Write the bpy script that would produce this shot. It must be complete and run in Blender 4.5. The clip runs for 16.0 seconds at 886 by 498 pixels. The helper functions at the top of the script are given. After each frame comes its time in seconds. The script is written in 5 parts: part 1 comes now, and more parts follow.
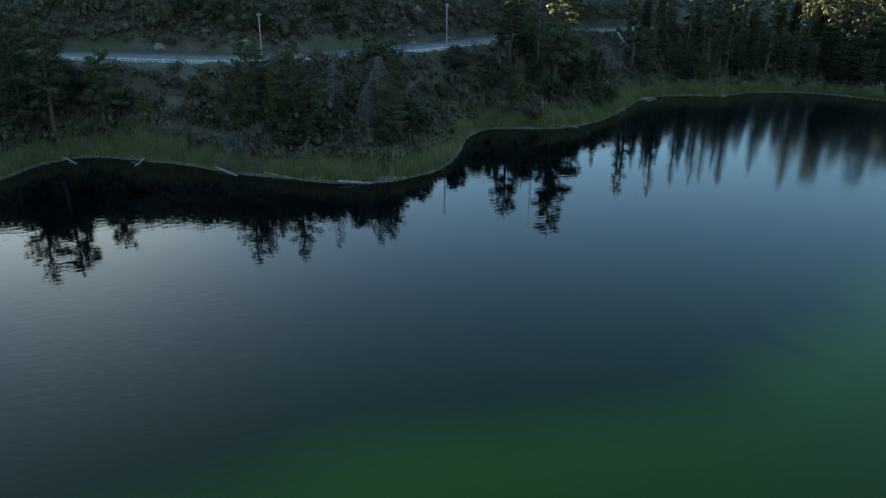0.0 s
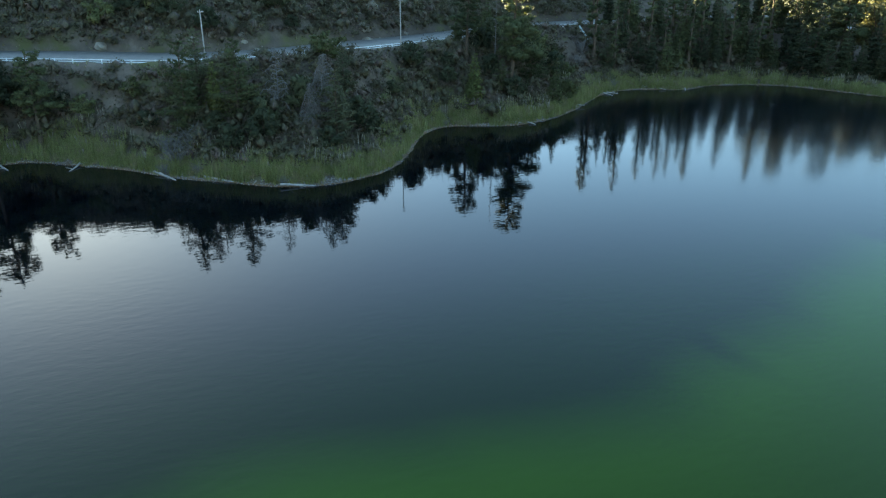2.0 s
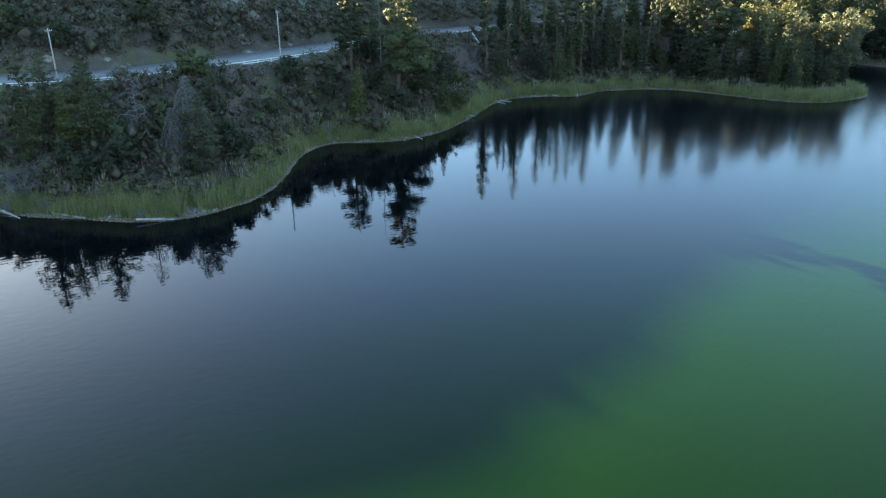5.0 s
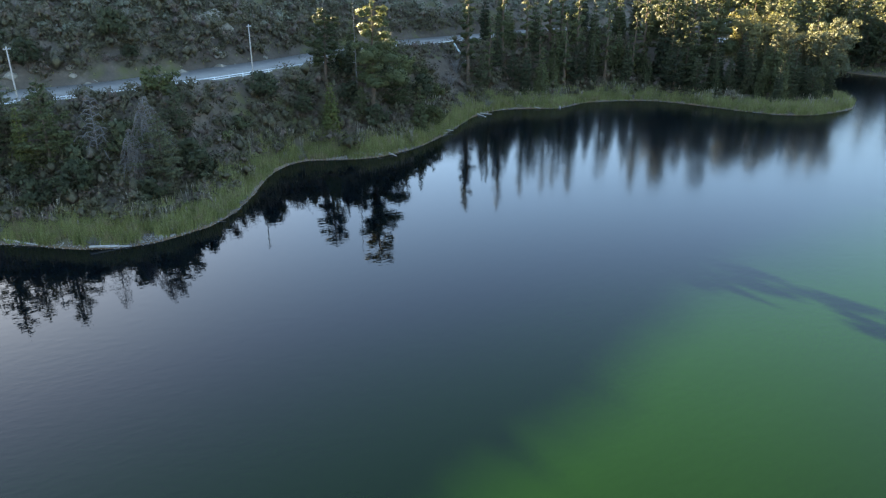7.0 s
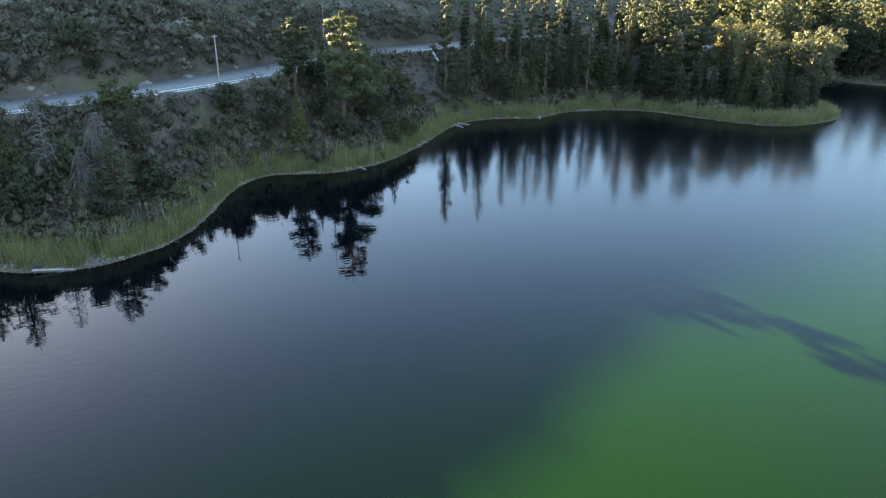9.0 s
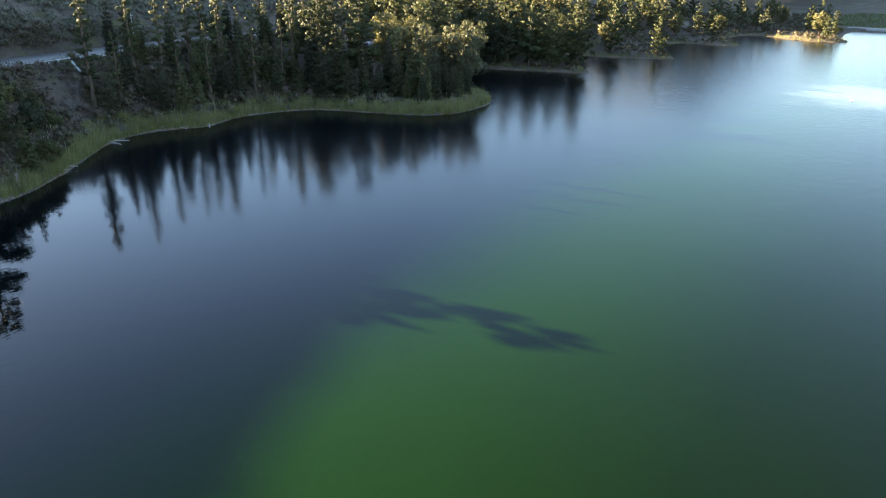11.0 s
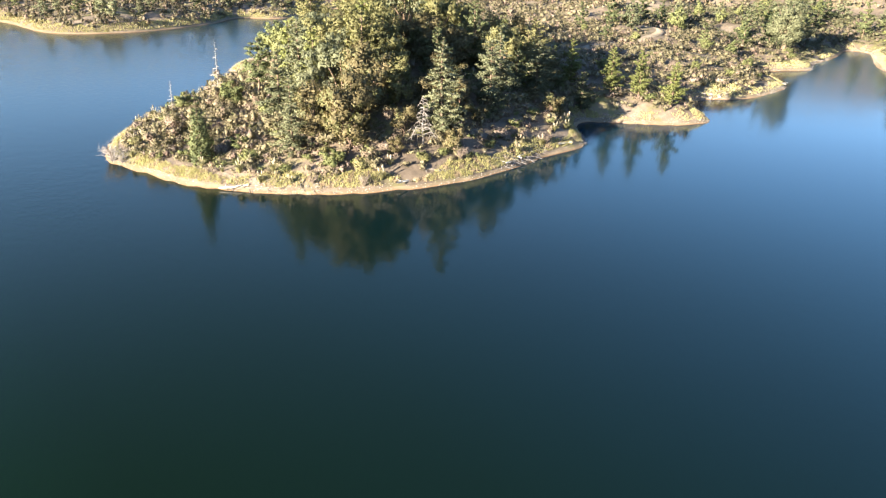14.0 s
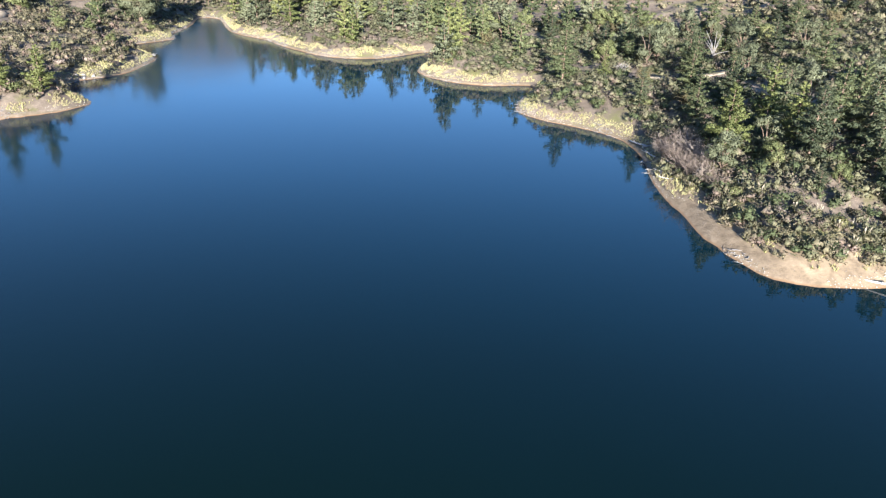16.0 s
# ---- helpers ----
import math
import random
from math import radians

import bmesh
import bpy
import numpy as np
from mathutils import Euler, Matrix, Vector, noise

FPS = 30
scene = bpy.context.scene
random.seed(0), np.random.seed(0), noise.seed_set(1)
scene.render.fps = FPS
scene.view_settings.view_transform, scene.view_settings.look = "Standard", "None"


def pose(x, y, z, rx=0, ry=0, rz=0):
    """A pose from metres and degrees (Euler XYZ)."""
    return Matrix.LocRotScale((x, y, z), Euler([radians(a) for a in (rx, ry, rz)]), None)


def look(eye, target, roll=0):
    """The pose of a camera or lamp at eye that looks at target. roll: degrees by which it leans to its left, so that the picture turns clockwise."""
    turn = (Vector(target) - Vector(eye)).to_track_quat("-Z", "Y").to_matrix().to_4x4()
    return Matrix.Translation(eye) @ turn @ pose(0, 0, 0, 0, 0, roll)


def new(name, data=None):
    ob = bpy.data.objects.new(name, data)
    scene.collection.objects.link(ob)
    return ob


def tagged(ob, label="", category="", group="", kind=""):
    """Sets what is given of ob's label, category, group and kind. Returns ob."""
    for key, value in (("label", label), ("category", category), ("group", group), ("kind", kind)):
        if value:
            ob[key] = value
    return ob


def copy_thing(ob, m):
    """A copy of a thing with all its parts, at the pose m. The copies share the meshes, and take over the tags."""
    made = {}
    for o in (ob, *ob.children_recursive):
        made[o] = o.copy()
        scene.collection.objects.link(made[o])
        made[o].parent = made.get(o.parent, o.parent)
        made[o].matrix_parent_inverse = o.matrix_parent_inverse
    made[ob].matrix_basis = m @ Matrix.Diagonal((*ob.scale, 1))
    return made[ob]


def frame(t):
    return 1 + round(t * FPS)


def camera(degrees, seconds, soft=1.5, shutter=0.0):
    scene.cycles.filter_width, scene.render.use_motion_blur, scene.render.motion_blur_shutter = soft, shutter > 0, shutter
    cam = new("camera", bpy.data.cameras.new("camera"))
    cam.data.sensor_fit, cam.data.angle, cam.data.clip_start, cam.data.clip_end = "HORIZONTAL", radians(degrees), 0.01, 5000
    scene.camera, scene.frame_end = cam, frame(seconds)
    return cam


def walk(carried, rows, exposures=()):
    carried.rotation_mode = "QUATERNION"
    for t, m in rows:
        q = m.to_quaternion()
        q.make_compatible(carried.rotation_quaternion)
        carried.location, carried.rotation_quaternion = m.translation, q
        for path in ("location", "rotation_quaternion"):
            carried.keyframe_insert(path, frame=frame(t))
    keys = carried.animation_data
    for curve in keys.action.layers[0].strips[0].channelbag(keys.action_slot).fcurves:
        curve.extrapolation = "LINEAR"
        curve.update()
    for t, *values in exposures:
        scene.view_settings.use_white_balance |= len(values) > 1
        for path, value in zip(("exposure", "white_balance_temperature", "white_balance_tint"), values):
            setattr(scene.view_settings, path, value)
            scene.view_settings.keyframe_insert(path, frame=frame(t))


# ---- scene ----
# ---- camera ----
cam = camera(64.25, 16.0, soft=1.15)
# seconds, eye, heading (degrees right of +y), pitch, lean
ROUTE = [
    (0, (7.52, -36.73, 32.37), -69.04, -21.72, 0.71),
    (0.5, (7.07, -35.30, 32.32), -67.51, -21.81, 0.49),
    (1, (6.63, -33.74, 32.27), -67.48, -21.90, 0.40),
    (1.5, (6.27, -32.17, 32.26), -67.44, -22.01, 0.34),
    (2, (5.96, -30.62, 32.35), -67.36, -22.13, 0.28),
    (2.5, (5.67, -29.05, 32.56), -67.28, -22.23, 0.32),
    (3, (5.39, -27.48, 32.97), -66.77, -22.29, 0.26),
    (3.5, (5.06, -25.89, 33.54), -64.21, -22.37, 0.23),
    (4, (4.78, -24.33, 34.19), -61.67, -22.43, 0.24),
    (4.2, (4.69, -23.67, 34.44), -61.30, -22.44, 0.24),
    (6.3, (3.70, -16.71, 37.12), -61.03, -22.48, 0.25),
    (6.5, (3.60, -16.04, 37.38), -61.17, -22.48, 0.25),
    (7, (3.33, -14.36, 38.02), -61.13, -22.48, 0.23),
    (7.5, (3.03, -12.65, 38.61), -61.13, -22.48, 0.16),
    (8, (2.71, -10.89, 39.05), -61.13, -22.43, 0.15),
    (8.2, (2.56, -10.17, 39.16), -61.12, -22.39, 0.18),
    (9.5, (1.62, -5.60, 39.44), -60.50, -22.31, 0.66),
    (10.3, (1.04, -2.79, 39.60), -53.21, -22.26, 0.96),
    (10.5, (0.90, -2.19, 39.66), -48.20, -22.25, 0.94),
    (11, (0.53, -0.96, 39.85), -35.86, -22.39, 0.85),
    (11.5, (0.25, -0.18, 40.00), -23.85, -22.39, 0.46),
    (12, (0.09, 0.13, 40.07), -11.97, -22.57, 0.03),
    (12.5, (-0.00, -0.00, 40.00), -0.00, -22.87, -0.16),
    (13, (-0.14, -0.23, 39.85), 12.04, -23.38, 0.03),
    (13.5, (-0.32, -0.46, 39.76), 24.10, -23.81, 0.35),
    (14, (-0.48, -0.63, 39.74), 36.18, -24.17, 0.76),
    (14.5, (-0.52, -0.87, 39.72), 48.21, -24.41, 1.18),
    (15, (-0.47, -1.14, 39.63), 60.07, -24.62, 1.28),
    (15.5, (-0.53, -1.44, 39.60), 72.07, -24.78, 1.66),
    (16, (-0.69, -1.78, 39.72), 83.87, -24.90, 2.20),
]


def aim(eye, heading, pitch, lean):
    a, p = radians(heading), radians(pitch)
    ahead = Vector((math.sin(a) * math.cos(p), math.cos(a) * math.cos(p), math.sin(p)))
    return look(eye, Vector(eye) + 100 * ahead, lean)


walk(cam, [(t, aim(eye, h, p, r)) for t, eye, h, p, r in ROUTE],
     exposures=[(0, 2.95, 7100, -9), (0.4, 3.8, 7600, -8), (3.0, 3.85, 7600, -5), (3.6, 3.6, 6500, -9), (4.2, 3.75, 6600, -6), (6.3, 4.28, 8000, 8), (8.2, 4.28, 8000, 8), (10.3, 4.15, 7800, 9),
                (11.0, 3.87, 7800, 11), (11.5, 3.62, 7900, 11), (12.5, 3.28, 7900, 12), (13.5, 3.3, 6800, 10), (14.2, 3.37, 6200, 10), (14.7, 3.28, 5800, 11), (16.0, 2.72, 5300, 11)])

# ---- sky and sun ----
SUN_RISE, SUN_FROM = 14.4, 261.5
world = bpy.data.worlds.new("sky")
scene.world = world
world.use_nodes = True
wn, wl = world.node_tree.nodes, world.node_tree.links
sky = wn.new("ShaderNodeTexSky")
sky.sky_type, sky.sun_disc = "NISHITA", False
sky.sun_elevation, sky.sun_rotation = radians(SUN_RISE), radians(SUN_FROM)
sky.altitude, sky.air_density, sky.dust_density, sky.ozone_density = 250, 0.85, 0.3, 3.0
wn["Background"].inputs["Strength"].default_value = 0.057
wl.new(sky.outputs["Color"], wn["Background"].inputs["Color"])
sun_data = bpy.data.lights.new("sun", "SUN")
sun_data.energy, sun_data.angle, sun_data.color = 5.0, radians(0.5), (1.0, 0.86, 0.66)
sun = new("sun", sun_data)
az = radians(SUN_FROM)
toward = Vector((-math.sin(az), -math.cos(az), -math.tan(radians(SUN_RISE))))
sun.matrix_world = look((-300, -40, 200), Vector((-300, -40, 200)) + toward)


# ---- materials ----
def material(name, rough=0.9, spec=0.25):
    m = bpy.data.materials.new(name)
    m.use_nodes = True
    b = m.node_tree.nodes["Principled BSDF"]
    b.inputs["Roughness"].default_value = rough
    b.inputs["Specular IOR Level"].default_value = spec
    return m, m.node_tree.nodes, m.node_tree.links, b


def ramp(nodes, stops):
    r = nodes.new("ShaderNodeValToRGB")
    e = r.color_ramp.elements
    while len(e) < len(stops):
        e.new(0.5)
    for k, (at, c) in enumerate(stops):
        e[k].position, e[k].color = at, (*c, 1)
    return r


def noise_node(nodes, links, scale, detail=4.0, rough=0.55, coords=None):
    n = nodes.new("ShaderNodeTexNoise")
    n.inputs["Scale"].default_value, n.inputs["Detail"].default_value, n.inputs["Roughness"].default_value = scale, detail, rough
    if coords is None:
        g = nodes.new("ShaderNodeNewGeometry")
        coords = g.outputs["Position"]
    links.new(coords, n.inputs["Vector"])
    return n


def mix_color(nodes, links, fac, a, b, mode="MIX"):
    m = nodes.new("ShaderNodeMix")
    m.data_type, m.blend_type = "RGBA", mode
    for socket, value in ((m.inputs[0], fac), (m.inputs[6], a), (m.inputs[7], b)):
        if isinstance(value, (int, float)):
            socket.default_value = value
        elif isinstance(value, tuple):
            socket.default_value = (*value, 1)
        else:
            links.new(value, socket)
    return m.outputs[2]


def maths(nodes, links, op, a, b=0.0, clamp=False):
    m = nodes.new("ShaderNodeMath")
    m.operation, m.use_clamp = op, clamp
    for socket, value in ((m.inputs[0], a), (m.inputs[1], b)):
        if isinstance(value, (int, float)):
            socket.default_value = value
        else:
            links.new(value, socket)
    return m.outputs[0]


def smooth_range(nodes, links, value, lo, hi):
    m = nodes.new("ShaderNodeMapRange")
    m.interpolation_type = "SMOOTHSTEP"
    links.new(value, m.inputs[0])
    m.inputs[1].default_value, m.inputs[2].default_value = lo, hi
    return m.outputs[0]


def bump(nodes, links, b, height, strength, distance):
    n = nodes.new("ShaderNodeBump")
    n.inputs["Strength"].default_value, n.inputs["Distance"].default_value = strength, distance
    links.new(height, n.inputs["Height"])
    links.new(n.outputs["Normal"], b.inputs["Normal"])


def leaf_material(name, dark, mid, light, patch=0.12, through_light=0.42, patch_colors=None, glow=(1.15, 1.1, 0.75)):
    """Foliage: tone by leaf, by plant and by stand; a little light passes through."""
    m, n, l, b = material(name, 0.7, 0.2)
    geo, info = n.new("ShaderNodeNewGeometry"), n.new("ShaderNodeObjectInfo")
    stand, plant_tone = noise_node(n, l, patch, 3.0), noise_node(n, l, 0.45, 2.0)
    f = maths(n, l, "MULTIPLY", geo.outputs["Random Per Island"], 0.14)
    f = maths(n, l, "ADD", f, maths(n, l, "MULTIPLY", stand.outputs["Fac"], 0.4))
    f = maths(n, l, "ADD", f, maths(n, l, "MULTIPLY", plant_tone.outputs["Fac"], 0.34))
    f = maths(n, l, "ADD", f, maths(n, l, "MULTIPLY", info.outputs["Random"], 0.3))
    r = ramp(n, [(0.25, dark), (0.56, mid), (0.9, light)])
    l.new(f, r.inputs["Fac"])
    c = r.outputs["Color"]
    if patch_colors:
        big = noise_node(n, l, patch * 2.3, 2.0)
        c = mix_color(n, l, smooth_range(n, l, big.outputs["Fac"], 0.5, 0.66), c, patch_colors)
    fine = noise_node(n, l, 4.5, 3.0, 0.65)
    speck = n.new("ShaderNodeMapRange")
    l.new(fine.outputs["Fac"], speck.inputs[0])
    for k, v in ((1, 0.3), (2, 0.7), (3, 0.5), (4, 1.3)):
        speck.inputs[k].default_value = v
    tone = n.new("ShaderNodeVectorMath")
    tone.operation = "SCALE"
    l.new(c, tone.inputs[0])
    l.new(speck.outputs[0], tone.inputs["Scale"])
    c = tone.outputs[0]
    l.new(c, b.inputs["Base Color"])
    t = n.new("ShaderNodeBsdfTranslucent")
    l.new(mix_color(n, l, 1.0, c, glow, "MULTIPLY"), t.inputs["Color"])
    s = n.new("ShaderNodeMixShader")
    s.inputs[0].default_value = through_light
    l.new(b.outputs[0], s.inputs[1])
    l.new(t.outputs[0], s.inputs[2])
    l.new(s.outputs[0], n["Material Output"].inputs["Surface"])
    return m


def plain_material(name, a, b_color, scale, rough=0.85, spec=0.3, bump_by=0.0, metal=0.0):
    m, n, l, b = material(name, rough, spec)
    t = noise_node(n, l, scale, 6.0, 0.65)
    fine = noise_node(n, l, scale * 7.3, 3.0)
    r = ramp(n, [(0.3, a), (0.7, b_color)])
    l.new(maths(n, l, "ADD", maths(n, l, "MULTIPLY", t.outputs["Fac"], 0.7), maths(n, l, "MULTIPLY", fine.outputs["Fac"], 0.3)), r.inputs["Fac"])
    l.new(r.outputs["Color"], b.inputs["Base Color"])
    b.inputs["Metallic"].default_value = metal
    if bump_by:
        bump(n, l, b, fine.outputs["Fac"], 0.6, bump_by)
    return m


M_PINE = leaf_material("pine_needles", (0.025, 0.033, 0.016), (0.066, 0.079, 0.035), (0.138, 0.148, 0.066), 0.1, 0.3)
M_DRYPINE = leaf_material("grey_pine_needles", (0.045, 0.054, 0.031), (0.106, 0.113, 0.064), (0.178, 0.184, 0.11), 0.1, 0.3)
M_CYPRESS = leaf_material("dark_conifer_needles", (0.021, 0.027, 0.016), (0.052, 0.062, 0.033), (0.11, 0.118, 0.06), 0.1, 0.3)
M_OAK = leaf_material("broad_leaves", (0.0493, 0.0493, 0.0195), (0.115, 0.112, 0.0467), (0.183, 0.17, 0.0782), 0.1, 0.32)
M_RUST = leaf_material("bronze_oak_leaves", (0.044, 0.038, 0.018), (0.1, 0.084, 0.041), (0.158, 0.13, 0.069), 0.14, 0.3, (0.095, 0.099, 0.043))
M_BRIGHT = leaf_material("yellow_green_needles", (0.047, 0.056, 0.018), (0.115, 0.128, 0.042), (0.19, 0.198, 0.074), 0.1, 0.34)
M_CHAPARRAL = leaf_material("chaparral_leaves", (0.048, 0.044, 0.027), (0.108, 0.096, 0.056), (0.192, 0.165, 0.099), 0.13, 0.2, (0.155, 0.112, 0.09))
M_SCRUB = leaf_material("olive_scrub_leaves", (0.034, 0.036, 0.02), (0.08, 0.08, 0.043), (0.15, 0.138, 0.08), 0.13, 0.2, (0.12, 0.092, 0.07))
M_SAGE = leaf_material("sage_leaves", (0.06, 0.064, 0.042), (0.135, 0.138, 0.095), (0.23, 0.225, 0.165), 0.09, 0.2, (0.16, 0.13, 0.1))
M_SHRUB = leaf_material("shrub_leaves", (0.036, 0.0468, 0.018), (0.099, 0.11, 0.0423), (0.176, 0.176, 0.0765), 0.2, 0.25)
M_RUSSET = leaf_material("russet_twigs", (0.085, 0.064, 0.05), (0.165, 0.13, 0.105), (0.26, 0.215, 0.175), 0.2, 0.1)
M_REED = leaf_material("reed_blades", (0.12, 0.13, 0.048), (0.25, 0.26, 0.1), (0.44, 0.42, 0.21), 0.3, 0.3, (0.27, 0.235, 0.13), (1.1, 1.05, 0.8))
M_GOLD = leaf_material("dry_grass", (0.15, 0.142, 0.055), (0.27, 0.25, 0.105), (0.4, 0.36, 0.19), 0.25, 0.2, (0.26, 0.2, 0.13), (1.05, 1.0, 0.8))
M_PLUME = leaf_material("pale_plumes", (0.17, 0.14, 0.093), (0.27, 0.232, 0.168), (0.4, 0.352, 0.275), 0.3, 0.3, None, (1.0, 1.0, 0.9))
M_BARK = plain_material("bark", (0.05, 0.035, 0.025), (0.15, 0.11, 0.08), 2.0, 0.95, 0.1, 0.02)
M_SANDSTONE = plain_material("pale_sandstone", (0.15, 0.13, 0.1), (0.34, 0.3, 0.24), 0.5, 0.95, 0.1, 0.1)
M_TUSSOCK = leaf_material("tussock_blades", (0.12, 0.115, 0.05), (0.22, 0.205, 0.095), (0.36, 0.33, 0.19), 0.3, 0.2, None, (1.0, 1.0, 0.8))
M_DEAD = plain_material("weathered_dead_wood", (0.1, 0.09, 0.082), (0.23, 0.21, 0.195), 2.0, 0.9, 0.2, 0.01)
M_ROCK = plain_material("pale_rock", (0.15, 0.135, 0.115), (0.36, 0.335, 0.295), 1.2, 0.9, 0.2, 0.04)
M_ROAD = plain_material("worn_concrete_road", (0.175, 0.163, 0.14), (0.265, 0.247, 0.215), 0.6, 0.85, 0.3, 0.004)
M_WHITE = plain_material("white_painted_rail", (0.6, 0.6, 0.58), (0.78, 0.78, 0.76), 3.0, 0.6, 0.4)
M_POLE = plain_material("grey_timber_pole", (0.28, 0.25, 0.22), (0.42, 0.39, 0.35), 3.0, 0.85, 0.2)
M_METAL = plain_material("dull_metal", (0.3, 0.31, 0.32), (0.45, 0.46, 0.47), 4.0, 0.45, 0.5, 0.0, 0.8)
M_WALL = plain_material("concrete_wall", (0.25, 0.24, 0.22), (0.38, 0.365, 0.335), 0.7, 0.9, 0.2)
M_PEBBLE = plain_material("brown_pebbles", (0.07, 0.055, 0.042), (0.17, 0.14, 0.11), 2.0, 0.9, 0.2, 0.01)
M_DRIFT = plain_material("bleached_driftwood", (0.24, 0.22, 0.19), (0.46, 0.43, 0.39), 2.0, 0.9, 0.2, 0.01)
M_PATH = plain_material("path_gravel", (0.12, 0.098, 0.07), (0.23, 0.19, 0.14), 0.5, 0.95, 0.1, 0.03)
M_PIPE = plain_material("pale_green_pipe", (0.4, 0.46, 0.42), (0.52, 0.58, 0.54), 3.0, 0.6, 0.4)


def ground_material():
    m, n, l, b = material("hillside_soil", 0.95, 0.1)
    geo = n.new("ShaderNodeNewGeometry")
    big, small = noise_node(n, l, 0.035, 5.0, 0.6), noise_node(n, l, 0.6, 6.0, 0.7)
    soil = ramp(n, [(0.32, (0.05, 0.04, 0.031)), (0.52, (0.12, 0.095, 0.072)), (0.74, (0.27, 0.215, 0.165))])
    l.new(maths(n, l, "ADD", maths(n, l, "MULTIPLY", big.outputs["Fac"], 0.6), maths(n, l, "MULTIPLY", small.outputs["Fac"], 0.4)), soil.inputs["Fac"])
    weeds = noise_node(n, l, 0.09, 5.0, 0.65)
    c = mix_color(n, l, smooth_range(n, l, weeds.outputs["Fac"], 0.5, 0.65), soil.outputs["Color"], (0.1, 0.095, 0.04))
    # pale sand and gravel along the waterline
    sep = n.new("ShaderNodeSeparateXYZ")
    l.new(geo.outputs["Position"], sep.inputs[0])
    z = maths(n, l, "ADD", sep.outputs["Z"], maths(n, l, "MULTIPLY", maths(n, l, "SUBTRACT", small.outputs["Fac"], 0.5), 0.5))
    # broad open beach on the south-eastern point
    beach = maths(n, l, "MULTIPLY", smooth_range(n, l, sep.outputs["X"], 62.0, 80.0), maths(n, l, "SUBTRACT", 1.0, smooth_range(n, l, sep.outputs["X"], 125.0, 160.0)))
    beach = maths(n, l, "MULTIPLY", beach, maths(n, l, "SUBTRACT", 1.0, smooth_range(n, l, sep.outputs["Y"], -25.0, -12.0)))
    z = maths(n, l, "SUBTRACT", z, maths(n, l, "MULTIPLY", beach, 1.9))
    rim = maths(n, l, "SUBTRACT", 1.0, smooth_range(n, l, z, 0.33, 0.5))
    sand = ramp(n, [(0.3, (0.105, 0.078, 0.05)), (0.7, (0.235, 0.18, 0.118))])
    l.new(small.outputs["Fac"], sand.inputs["Fac"])
    mud = noise_node(n, l, 0.16, 4.0, 0.6)
    sandy = mix_color(n, l, maths(n, l, "MAXIMUM", beach, smooth_range(n, l, mud.outputs["Fac"], 0.4, 0.62)), (0.11, 0.088, 0.06), sand.outputs["Color"])
    west = maths(n, l, "SUBTRACT", 1.0, smooth_range(n, l, sep.outputs["X"], -60.0, 0.0))
    bare = maths(n, l, "SUBTRACT", 1.0, maths(n, l, "MULTIPLY", west, maths(n, l, "SUBTRACT", 0.5, smooth_range(n, l, mud.outputs["Fac"], 0.45, 0.65))), True)
    c = mix_color(n, l, maths(n, l, "MULTIPLY", rim, bare), c, sandy)
    wet = maths(n, l, "SUBTRACT", 1.0, smooth_range(n, l, sep.outputs["Z"], 0.03, 0.22))
    c = mix_color(n, l, wet, c, (0.16, 0.1, 0.055))
    l.new(c, b.inputs["Base Color"])
    bump(n, l, b, small.outputs["Fac"], 0.8, 0.25)
    return m


